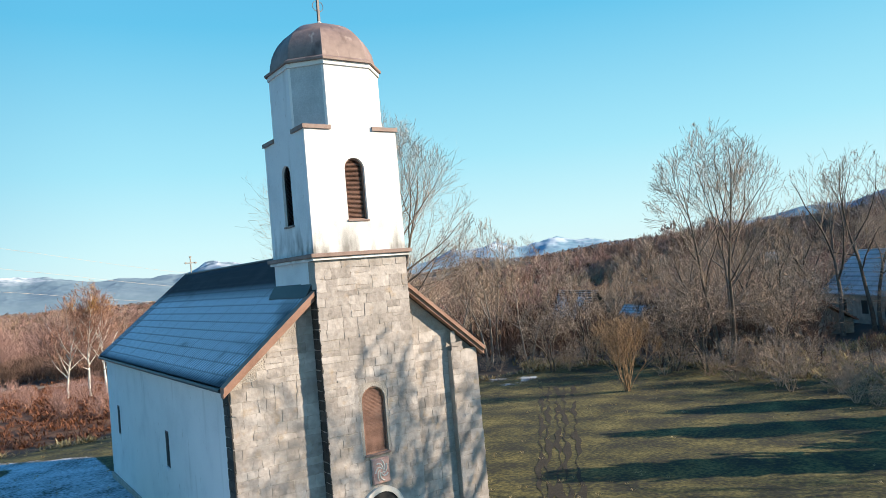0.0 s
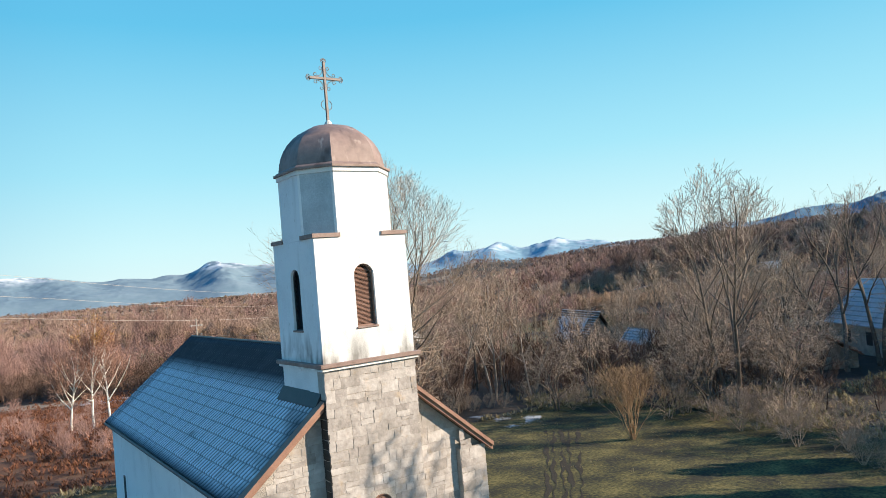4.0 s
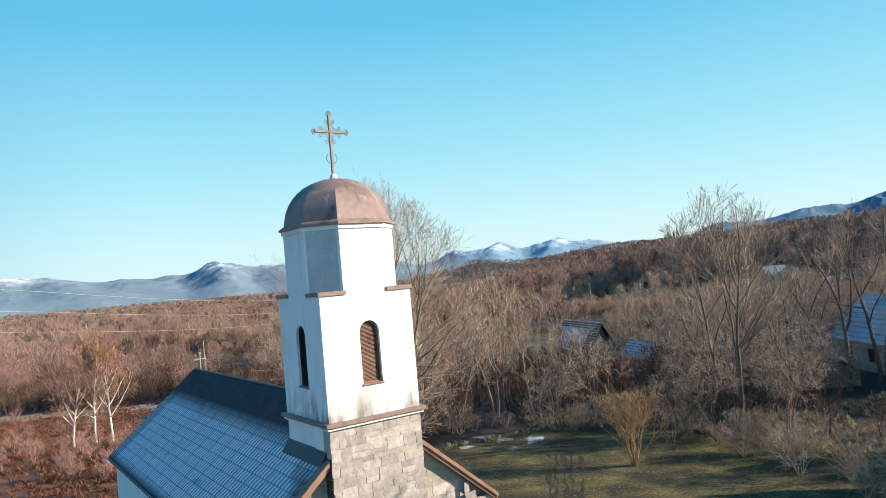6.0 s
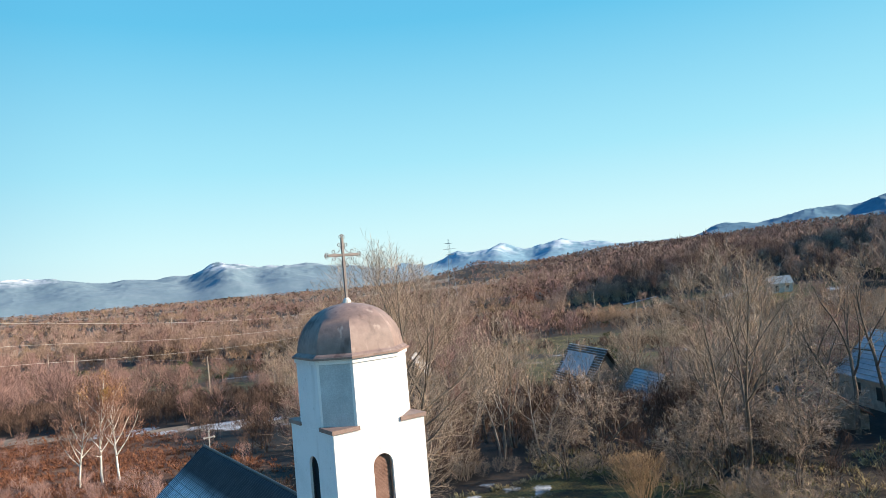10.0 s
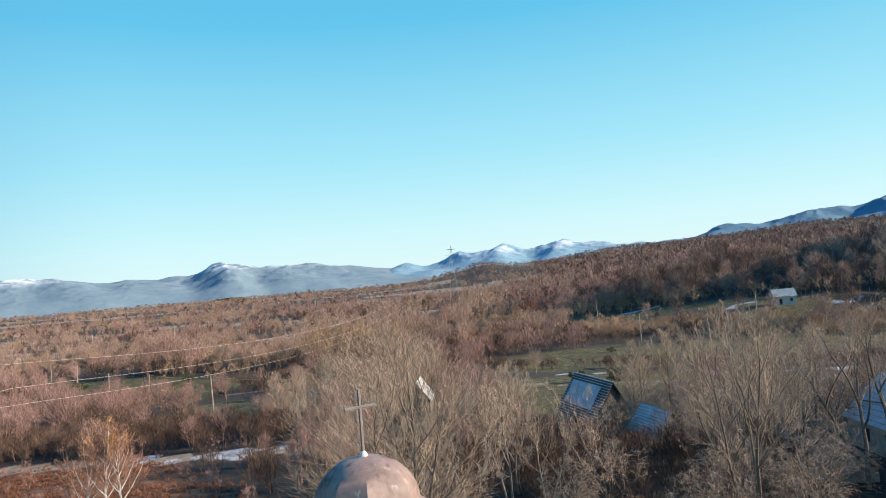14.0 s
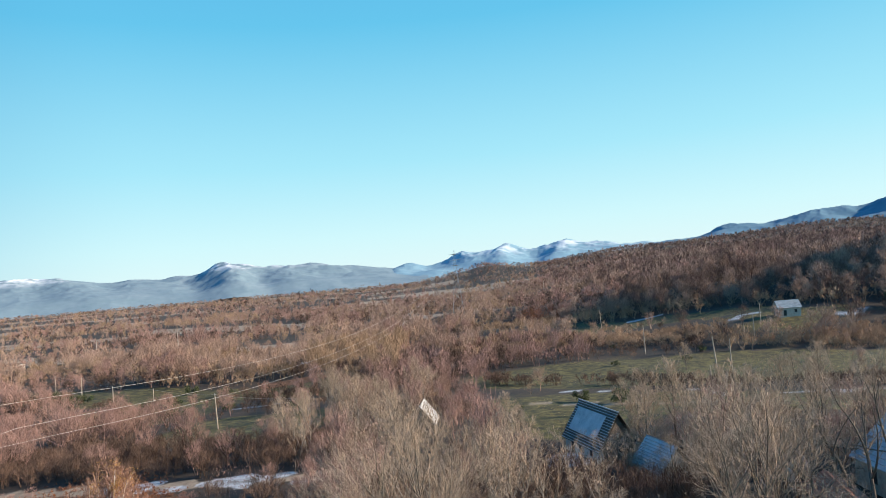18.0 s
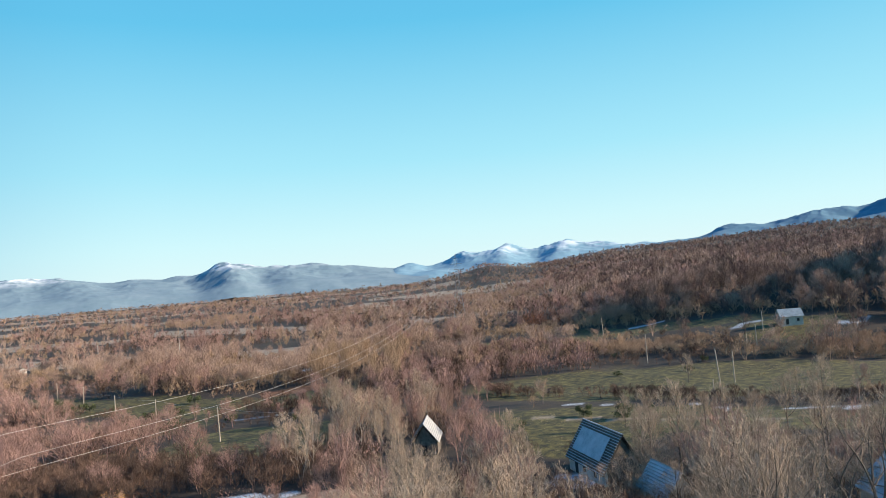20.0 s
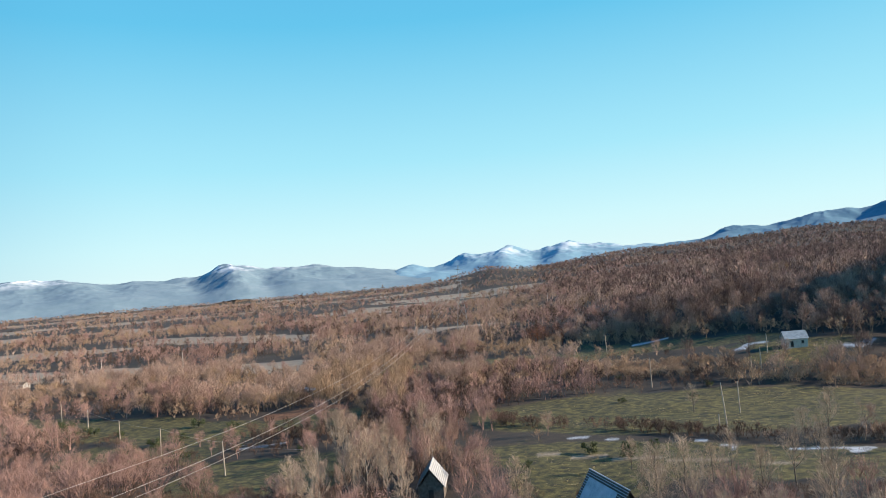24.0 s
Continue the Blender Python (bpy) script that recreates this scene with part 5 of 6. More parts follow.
def plant(u0, u1, spacing, seed, trees, shrubs, leafy, tag, tall, low, gap):
    """Woods and scrub between two distances: trees at one spacing, scrub at another (gap)."""
    for what, space in (("tree", spacing), ("scrub", gap)):
        u, v, rng = scatter(u0, u1, space, seed + (0 if what == "tree" else 50))
        x, y = to_xy(u, v)
        dens, hill, patch = wooded(u, v, x, y)
        tallness = step(0.42, 0.60, fractal(u / 30 + 90, v / 34, 61, 3))
        keep = rng.uniform(size=len(u)) < dens * (np.clip(0.22 + 0.6 * tallness + hill, 0, 1) if what == "tree" else 1 - 0.6 * hill)
        # the cart track to the shed stays open
        keep &= ~((u > 92) & (u < 128) & (np.abs(v + 0.049 * u) < 4.0))
        # open grazing round the ditch
        keep &= ~((u > 104) & (u < 182) & (v > 4) & (v < 95) & (rng.uniform(size=len(u)) < 0.88))
        # scrub alone between the meadow and the scarp
        keep &= ~((u > 180) & (v > 12) & ((u - 320) * 0.55 + (v - 108) * 0.83 < -4) & (rng.uniform(size=len(u)) < (0.9 if what == "tree" else 0.25)))
        # full-grown trees, built singly, take the nearest ground
        keep &= ~((u < 76) & (what == "tree"))
        # low growth only between the lawn and the barn
        keep &= ~((u < 100) & (v / u > 0.08) & (v / u < 0.30) & (what == "tree"))
        # nothing on the church, the yards or in front of the camera
        keep &= ~((x < 33) & (y < 30)) & ~((np.hypot(u - 104, v - 18) < 8) | (np.hypot(u - 125, v + 5) < 8) | (np.hypot(u - 66, v - 40) < 11) | (np.hypot(u - 88, v - 26) < 5) | (np.hypot(u - 61, v - 33) < 7) | (np.hypot(u - 244, v - 117) < 13))
        u, v, x, y, hill, tallness = (q[keep] for q in (u, v, x, y, hill, tallness))
        hue = fractal(u / 70 + 13, v / 60, 71, 3) + rng.normal(size=len(u)) * 0.07
        size = np.exp(rng.normal(size=len(u)) * 0.20)
        if what == "tree":
            ht = tall * (0.52 + 0.26 * tallness + 0.20 * hill) * size
            wd = ht * rng.uniform(0.85, 1.2, len(u))
            # hillside trees picked for the colour with painted shade
            dark = (hill > 0.5) & (rng.uniform(size=len(u)) < 0.55)
            rusty = (hue > 0.52) & ~dark
            kept = rusty & (rng.uniform(size=len(u)) < (0.04 if u1 < 250 else 0.14))
            kinds = (("bare_woodland_" + tag, "bare grey-brown winter trees", WOOD_GREY, trees, ~rusty & ~dark),
                     ("dark_woodland_" + tag, "bare wood on the hillside with shade in its colour", WOOD_SHADE, trees, dark),
                     ("russet_woodland_" + tag, "russet trees that keep their dead leaves", WOOD_RED, leafy, kept),
                     ("red_twigged_woodland_" + tag, "bare reddish-brown winter trees", WOOD_RED, trees, rusty & ~kept))
        else:
            ht = low * (0.7 + 0.6 * tallness) * size
            wd = ht * rng.uniform(0.9, 1.4, len(u))
            kinds = (("tan_scrub_" + tag, "tan bare scrub and willow shoots", WOOD_TAN, shrubs, hue < 0.50),
                     ("bare_scrub_" + tag, "bare brown scrub", THICKET, shrubs, hue >= 0.50))
        for nm, lab, mat, tpl, sel in kinds:
            belt(nm, lab, mat, tpl, x[sel], y[sel], ht[sel], wd[sel], rng)


plant(46, 230, 5.6, 1, TREES_A, SHRUB_A, LEAFY_B, "near", 9.5, 3.0, 5.0)
plant(230, 420, 6.2, 2, TREES_B, SHRUB_B, LEAFY_B, "middle", 11.5, 3.6, 4.2)
plant(420, 1150, 8.8, 3, TREES_C, TREES_C, LEAFY_C, "far", 11.0, 5.5, 11.0)
plant(1150, 2600, 19.0, 5, TREES_D, TREES_D, TREES_D, "ridge", 11.0, 7.0, 60.0)
plant(1150, 4000, 26.0, 4, TREES_D, TREES_D, TREES_D, "distant", 12.0, 8.0, 34.0)

# ------------------------------------------------------------ buildings in the valley
LIMEWASH = material("dirty_limewash", [(0.30, 0.28, 0.25), (0.50, 0.48, 0.44), (0.66, 0.63, 0.58)], 0.9, rough=0.95, bump=0.5, bump_scale=8)
OLDTIMBER = material("grey_timber", [(0.05, 0.042, 0.036), (0.12, 0.10, 0.085), (0.20, 0.17, 0.145)], 2.0, rough=0.9, bump=0.4, bump_scale=20)
FROSTED = material("frosted_sheet", [(0.22, 0.26, 0.29), (0.38, 0.42, 0.45), (0.52, 0.55, 0.58)], 0.8, rough=0.7, bump=0.3, bump_scale=6)
SHEETROOF = material("pale_sheet_roof", [(0.288, 0.284, 0.285), (0.400, 0.395, 0.385), (0.496, 0.482, 0.462)], 0.9, rough=0.5, bump=0.2, bump_scale=8)
REDTILE = material("old_red_tile", [(0.16, 0.07, 0.045), (0.30, 0.14, 0.09), (0.40, 0.22, 0.15)], 1.6, rough=0.9, bump=0.5, bump_scale=10)
RUBBLE = material("rubble_stone", [(0.20, 0.17, 0.14), (0.36, 0.32, 0.27), (0.52, 0.48, 0.42)], 1.8, rough=0.95, bump=0.8, bump_scale=8, obrand=0.4)
CONCRETE = material("pole_concrete", [(0.42, 0.39, 0.35), (0.58, 0.55, 0.50)], 2.0, rough=0.9, bump=0.2)
POLEWOOD = material("pole_wood", [(0.24, 0.19, 0.15), (0.38, 0.32, 0.26), (0.48, 0.42, 0.35)], 2.0, rough=0.9, bump=0.3)
WIRE = material("wire_metal", [(0.50, 0.46, 0.42), (0.62, 0.58, 0.54)], 2.0, rough=0.45, metal=0.3, bump=0.0)
STEEL = material("galvanised_steel", [(0.34, 0.36, 0.38), (0.48, 0.50, 0.52)], 2.0, rough=0.5, metal=0.5, bump=0.0)
YAW = -34.4       # the valley's line: a local +y that runs away down the valley


def house(name, label, u, v, turn, length, half, wall_h, roof_h, wall_mat, roofs, openings=(), over=0.35, bare=0.0, z=None):
    """A gabled house whose ridge runs along its local y. roofs: materials of its -x and +x slopes. openings: (wall, along, sill, width, height)."""
    x, y = to_xy(u, v)
    g = ground_z(x, y) if z is None else z
    h = empty(name, label, "building", (x, y, g), YAW + turn)
    L = length / 2
    for s in (-1, 1):
        part("wall", boxed(min(s * half, s * (half - 0.4)), max(s * half, s * (half - 0.4)), -L, L, -0.8, wall_h), wall_mat, h)
        part("gable", prism(bmesh.new(), [(-half + 0.4, s * L, -0.8), (half - 0.4, s * L, -0.8), (half - 0.4, s * L, wall_h), (0, s * L, wall_h + roof_h * (half - 0.4) / half), (-half + 0.4, s * L, wall_h)], (0, -s * 0.4, 0)), wall_mat, h)
    k = roof_h / half
    for s, mat in zip((-1, 1), roofs):
        e = half + over
        r = part("roof_slope", prism(bmesh.new(), [(0, -L - over, wall_h + roof_h), (s * e, -L - over, wall_h - k * over), (s * e, -L - over, wall_h - k * over + 0.12), (0, -L - over, wall_h + roof_h + 0.14)], (0, 2 * (L + over), 0)), mat, h)
        n = 10
        for i in range(n):        # raised courses across the slope
            q0 = (i + 0.08) / n
            xa, za = s * e * q0, wall_h + roof_h + 0.14 - (roof_h + k * over) * q0
            part("roof_course", boxed(min(xa, xa + s * 0.10), max(xa, xa + s * 0.10), -L - over, L + over, za - 0.10, za + 0.035), mat, r)
    part("ridge", tube(bmesh.new(), [(0, -L - over, wall_h + roof_h + 0.12), (0, L + over, wall_h + roof_h + 0.12)], [0.10, 0.10], 6), roofs[1], h)
    for side, along, sill, w, hh in openings:
        if side in ("-x", "+x"):
            s = -1 if side == "-x" else 1
            b = (min(s * (half - 0.05), s * (half + 0.03)), max(s * (half - 0.05), s * (half + 0.03)), along - w / 2, along + w / 2, sill, sill + hh)
        else:
            s = -1 if side == "-y" else 1
            b = (along - w / 2, along + w / 2, min(s * (L - 0.05), s * (L + 0.03)), max(s * (L - 0.05), s * (L + 0.03)), sill, sill + hh)
        wdw = part("window" if sill > 0.2 else "door", boxed(*b), OLDTIMBER, h)
        grow_ = 0.012
        b2 = list(b)
        for i in range(0, 6, 2):
            if abs(b[i + 1] - b[i]) > 0.2:
                b2[i], b2[i + 1] = b[i] + 0.07, b[i + 1] - 0.07
            else:
                b2[i], b2[i + 1] = b[i] - grow_, b[i + 1] + grow_
        part("pane" if sill > 0.2 else "leaf", boxed(*b2), DARK, wdw)
    return h


# half-stripped barn: frosted sheeting in the middle of the near slope, bare battens above and below
barn = house("barn", "half-stripped old barn with frost on its sagging roof", 104.5, 20.4, 15, 11.5, 3.0, 2.3, 4.6, LIMEWASH, (OLDTIMBER, OLDTIMBER), (("-x", 3.2, 0, 1.0, 1.9), ("-x", 0.6, 0.8, 0.8, 0.9), ("-x", -2.8, 0.8, 0.8, 0.9), ("-y", 0.0, 0.9, 0.8, 1.0)))
k = 4.6 / 3.0
for i in range(17):
    q = i / 16
    part("batten", boxed(-3.42 * q - 0.05, -3.42 * q + 0.05, -6.1, 6.1, 2.3 + 4.6 + 0.20 - (4.6 + 0.54) * q, 2.3 + 4.6 + 0.28 - (4.6 + 0.54) * q), FROSTED, barn, "frosted roof batten")
for i in range(21):
    y = -6.0 + i * 0.6
    part("rafter", prism(bmesh.new(), [(-0.05, y, 6.99), (-3.45, y, 1.85), (-3.45, y, 1.96), (-0.05, y, 7.10)], (0, 0.09, 0)), OLDTIMBER, barn)
part("roof_sheeting", prism(bmesh.new(), [(-0.75, -3.9, 6.24), (-2.75, -3.9, 3.24), (-2.75, -3.9, 3.30), (-0.75, -3.9, 6.30)], (0, 8.8, 0)), FROSTED, barn, "frost-covered roof sheeting")
part("ridge_board", boxed(-0.12, 0.12, -6.15, 6.2, 7.06, 7.16, bevel=0.02), SHEETROOF, barn)
# the gables' limewash is swapped for dark grey, painting in their shade
for o in barn.children:
    if o.name.startswith("gable"):
        o.data.materials[0] = OLDTIMBER
        tagged(o, "gable coloured dark grey to stand for shade")

# the slope away from the sun takes dark timber, its shade put into colour
house("shed", "small timber shed with a bright sheet-metal roof, one slope darkened for shade", 127.0, -6.2, -4, 7.0, 2.2, 2.6, 2.8, OLDTIMBER, (OLDTIMBER, SHEETROOF), (("-y", 0, 0, 1.0, 1.9),))
house("outhouse", "collapsed frosted outhouse in the thicket", 89.0, 24.9, 14, 6.5, 2.2, 1.5, 2.6, LIMEWASH, (FROSTED, OLDTIMBER), (("-x", 1.2, 0, 0.9, 1.4),))
house("farmhouse", "stone farmhouse with a frosted grey roof behind bare trees", 65.2, 44.2, 0, 17.5, 4.0, 3.1, 3.7, RUBBLE, (FROSTED, SHEETROOF), (("-x", 5.5, 1.0, 1.0, 1.3), ("-x", 2.0, 1.0, 1.0, 1.3), ("-x", -1.5, 0, 1.0, 2.0), ("-x", -5.0, 1.0, 1.0, 1.3), ("+y", 0, 1.0, 1.0, 1.3)))
house("brick_outbuilding", "low outbuilding with an old red tile roof", 65.5, 34.0, -12, 8.0, 2.3, 1.4, 1.5, RUBBLE, (REDTILE, REDTILE), (("-x", 0, 0, 0.9, 1.3),))
house("far_house", "lonely stone house with a frosted roof below the wood", 251, 118.3, 84, 7.4, 2.4, 3.0, 2.1, RUBBLE, (FROSTED, FROSTED), (("+x", -2, 1.0, 0.9, 1.1), ("+x", 2, 1.0, 0.9, 1.1), ("-x", -2, 1.0, 0.9, 1.1), ("-x", 1.6, 0, 1.0, 2.0), ("-y", 0, 1.2, 0.9, 1.1)))
house("long_building", "long low white building far out in the fields", 396, -250, 84, 22, 3.0, 2.6, 0.8, LIMEWASH, (OLDTIMBER, OLDTIMBER), tuple(("-x", a, 1.0, 1.0, 0.9) for a in (-9, -6, -3, 0, 3, 6, 9)))
# skeleton of a fallen roof beside the outbuilding
x, y = to_xy(69.5, 31.5)
fallen = empty("roof_skeleton", "skeleton of a fallen roof with bare rafters", "ruin", (x, y, ground_z(x, y)), YAW + 70)
for i in range(13):
    part("rafter", prism(bmesh.new(), [(-2.4, i * 0.4 - 2.4, 0.1), (0.2, i * 0.4 - 2.4, 2.3), (0.2, i * 0.4 - 2.4, 2.42), (-2.4, i * 0.4 - 2.4, 0.22)], (0, 0.09, 0)), TAN_TWIG if i % 2 else OLDTIMBER, fallen)
part("ridge_beam", boxed(0.1, 0.3, -2.6, 2.6, 2.2, 2.36), OLDTIMBER, fallen)
for s in (-2.3, 2.2):
    part("post", boxed(0.1, 0.26, s, s + 0.16, -0.3, 2.2), OLDTIMBER, fallen)


def rubble_wall(label, u, v, turn, length, height, seed):
    x, y = to_xy(u, v)
    w = empty("rubble_wall", label, "wall", (x, y, ground_z(x, y)), YAW + turn, group="ruined walls")
    rr = random.Random(seed)
    part("core", prism(bmesh.new(), [(-length / 2, -0.2, -0.4), (length / 2, -0.2, -0.4), (length / 2, -0.2, height * 0.45), (length * 0.2, -0.2, height * 0.9), (-length * 0.2, -0.2, height * 0.75), (-length / 2, -0.2, height * 0.5)], (0, 0.4, 0)), RUBBLE, w)
    for i in range(70):
        px = rr.uniform(-length / 2, length / 2)
        top = height * (0.5 + 0.45 * max(0, 1 - abs(px - length * 0.1) / (length * 0.5)))
        pz = rr.uniform(0, top)
        sz = rr.uniform(0.12, 0.28)
        bm = bmesh.new()
        bmesh.ops.create_icosphere(bm, subdivisions=1, radius=1, matrix=pose(px, rr.choice((-0.2, 0.2)) + rr.uniform(-0.05, 0.05), pz, 0, 0, rr.uniform(0, 360)) @ Matrix.Diagonal((sz, sz * 0.6, sz * 0.7, 1)))
        part("stone", bm, RUBBLE, w)


rubble_wall("tumbled wall of pale rubble in the thicket", 59, 27.0, 80, 4.5, 2.0, 1)
rubble_wall("tumbled wall of pale rubble in the thicket", 61, 24.3, 75, 2.6, 1.8, 2)
rubble_wall("ruined gable of pale rubble stone", 79, 37.0, 80, 5.5, 2.8, 3)
rubble_wall("ruined gable of pale rubble stone", 75, 34.0, 80, 2.5, 2.2, 4)

# ------------------------------------------------------------ poles, pylon and wires
def pole(x, y, h, mat, label, tilt=0.0, arm=False):
    e = empty("utility_pole", label, "pole", (x, y, ground_z(x, y)), YAW, group="utility poles")
    top = Vector((math.sin(radians(tilt)) * h, 0, math.cos(radians(tilt)) * h))
    part("shaft", tube(bmesh.new(), [(0, 0, -0.4), tuple(top * 0.5), tuple(top)], [0.17, 0.15, 0.11], 7), mat, e)
    for i in range(3 if arm else 1):
        q = top + Vector(((i - (1 if arm else 0)) * 0.55, 0, 0.05))
        part("insulator", tube(bmesh.new(), [tuple(q - Vector((0, 0, 0.1))), tuple(q + Vector((0, 0, 0.18)))], [0.06, 0.045], 6), STEEL, e)
    if arm:
        part("crossarm", boxed(top.x - 0.75, top.x + 0.75, -0.06, 0.06, top.z - 0.12, top.z), OLDTIMBER, e)
    return e


for x, y, h, tilt in ((18.1, 285.5, 6.5, 0), (21.6, 243.9, 8.0, 2), (27.8, 223.4, 6.2, 0), (32.2, 188.1, 7.6, 1), (36.5, 144.8, 7.6, -1), (49.0, 122.0, 6.0, 0), (171.9, 138.1, 9.2, 0), (151.5, 93.2, 7.9, 0), (133.1, 84.2, 10.0, -4), (126.0, 81.1, 3.9, 0), (194.3, 116.8, 6.4, -1), (204.2, 119.9, 6.5, 0), (218.8, 126.4, 6.4, 0), (225.9, 207.8, 8.7, -2), (299.6, 298.6, 5.6, 0)):
    pole(x, y, h, POLEWOOD, "pale weathered utility pole standing in the fields", tilt)
for x, y, h in ((84.5, 376.0, 13.8), (57.8, 465.6, 11.2), (489.9, 536.0, 15.0)):
    pole(x, y, h, CONCRETE, "tall pole far out in the woodland", 0, True)
px, py = to_xy(56.0, 36.5)
pole(px, py, 8.5, CONCRETE, "concrete pole beside the farmyard", 0, True)

PU, PV, PH = 506.0, 6.5, 47.0
x, y = to_xy(PU, PV)
pylon = empty("pylon", "tall lattice power pylon far down the valley", "pylon", (x, y, ground_z(x, y)), YAW)
levels = [(0, 4.2), (9, 3.2), (18, 2.3), (26, 1.5), (33, 1.0), (40, 0.7), (PH, 0.25)]
corners = ((-1, -1), (1, -1), (1, 1), (-1, 1))
for sx, sy in corners:
    part("leg", tube(bmesh.new(), [(sx * w, sy * w, z) for z, w in levels], [0.10] * len(levels), 4), STEEL, pylon)
for (z0, w0), (z1, w1) in zip(levels, levels[1:]):
    for i in range(4):
        a, b = corners[i], corners[(i + 1) % 4]
        part("brace", tube(bmesh.new(), [(a[0] * w0, a[1] * w0, z0), (b[0] * w1, b[1] * w1, z1)], [0.05, 0.05], 4), STEEL, pylon)
        part("brace", tube(bmesh.new(), [(b[0] * w0, b[1] * w0, z0), (a[0] * w1, a[1] * w1, z1)], [0.05, 0.05], 4), STEEL, pylon)
for z, w in ((44, 4.0), (40, 5.0), (36, 4.0)):
    part("crossarm", prism(bmesh.new(), [(-w, 0, z), (0, 0, z - 0.25), (w, 0, z), (0, 0, z + 0.3)], (0, 0.3, 0)), STEEL, pylon)
pz = ground_z(x, y)
# three sagging conductors from the pylon past the churchyard's flank
for name, z_p, z_n, off in (("power_line", pz + 44, 14.8, 0.0), ("power_line", pz + 40, 12.3, 1.6), ("power_line", pz + 36, 10.3, -1.4)):
    pts = []
    for i in range(61):
        q = -0.28 + 1.28 * i / 60
        uu_, vv_ = 75 + (PU - 75) * q, -47 + off + (PV + 47 - off) * q
        a = (q + 0.0)
        zz = z_n + (z_p - z_n) * q - (15.5 * 4 * a * (1 - a) if a > 0 else 6 * a)
        pts.append((*to_xy(uu_, vv_), zz))
    w = link(name, tube(bmesh.new(), pts, [0.019 + 0.009 * i / 60 for i in range(61)], 4), WIRE)
    tagged(w, "thin sagging power line strung from the pylon", "power line", group="power lines")
# low line along the field poles
pp = [(18.1, 285.5, 6.4), (21.6, 243.9, 7.9), (27.8, 223.4, 6.1), (32.2, 188.1, 7.5), (36.5, 144.8, 7.5), (49.0, 122.0, 5.9)]
pts = []
for (x0, y0, h0), (x1, y1, h1) in zip(pp, pp[1:]):
    z0, z1 = ground_z(x0, y0) + h0, ground_z(x1, y1) + h1
    pts += [(x0 + (x1 - x0) * k / 8, y0 + (y1 - y0) * k / 8, z0 + (z1 - z0) * k / 8 - 0.5 * 4 * k / 8 * (1 - k / 8)) for k in range(8)]
tagged(link("field_wire", tube(bmesh.new(), pts, [0.02] * len(pts), 4), WIRE), "thin wire along the field poles", "wire")

# ------------------------------------------------------------ ground growth
def fern_template(rng, n, flat):
    vs, fs = [], []
    for i in range(n):
        a, t = rng.uniform(0, math.tau), rng.uniform(0.3, 1.25)
        d = np.array([math.cos(a) * math.sin(t), math.sin(a) * math.sin(t), math.cos(t)])
        b = np.array([rng.normal() * 0.12, rng.normal() * 0.12, -0.05])
        L = rng.uniform(0.6, 1.05)
        side = np.array([-math.sin(a), math.cos(a), 0]) * rng.uniform(0.05, 0.11) * flat
        m, e = b + d * L * 0.6, b + d * L + np.array([0, 0, -0.18 * L])
        k = len(vs)
        vs.extend([b - side * 0.3, b + side * 0.3, m + side, m - side, e])
        fs.extend([(k, k + 1, k + 2), (k, k + 2, k + 3), (k + 3, k + 2, k + 4)])
    return np.array(vs), np.array(fs, np.int64)


FERNS = [fern_template(np.random.default_rng(300 + i), 12, 0.55) for i in range(6)]
TUFTS = [fern_template(np.random.default_rng(310 + i), 9, 0.45) for i in range(5)]
rq = np.random.default_rng(9)
x, y = rq.uniform(-45, 18, 26000), rq.uniform(30, 118, 26000)
g, b, f, e = zones(x, y)
thick = step(0.36, 0.52, fractal(x / 6, y / 4.5, 81))
keep = (rq.uniform(size=len(x)) < b * (0.25 + 0.75 * thick)) & (to_uv(x, y)[1] / to_uv(x, y)[0] > -0.72)
x, y = x[keep], y[keep]
sz = rq.uniform(0.28, 0.72, len(x))
belt("bracken", "rusty dead bracken covering the slope", FERN, FERNS, x, y, sz, sz * 1.3, rq, "bracken")
# low scrub and young birch shoots in the bracken
x, y = rq.uniform(-40, 20, 1500), rq.uniform(33, 112, 1500)
b = zones(x, y)[1]
keep = (rq.uniform(size=len(x)) < 0.5 * step(0.52, 0.62, fractal(x / 9, y / 7, 83))) & (b > 0.3) & ((np.hypot(x - 1, y - 57) > 1.0))
x, y = x[keep], y[keep]
sz = rq.uniform(1.0, 2.2, len(x))
belt("bracken_scrub", "low bare scrub among the bracken", WOOD_RED, SHRUB_A, x, y, sz, sz * 1.2, rq, "scrub")
# dense dark scrub beyond the lane
u, v = rq.uniform(96, 150, 1150), rq.uniform(-95, -14, 1150)
x, y = to_xy(u, v)
dx, dy = ROAD_B[0] - ROAD_A[0], ROAD_B[1] - ROAD_A[1]
side = ((x - ROAD_A[0]) * dy - (y - ROAD_A[1]) * dx) / math.hypot(dx, dy)
keep = (side < -3.2) & (side > -22)
x, y = x[keep], y[keep]
sz = rq.uniform(1.8, 4.2, len(x))
belt("lane_scrub", "dense dark bare scrub along the lane", THICKET, SHRUB_A, x, y, sz, sz * 1.1, rq, "scrub")
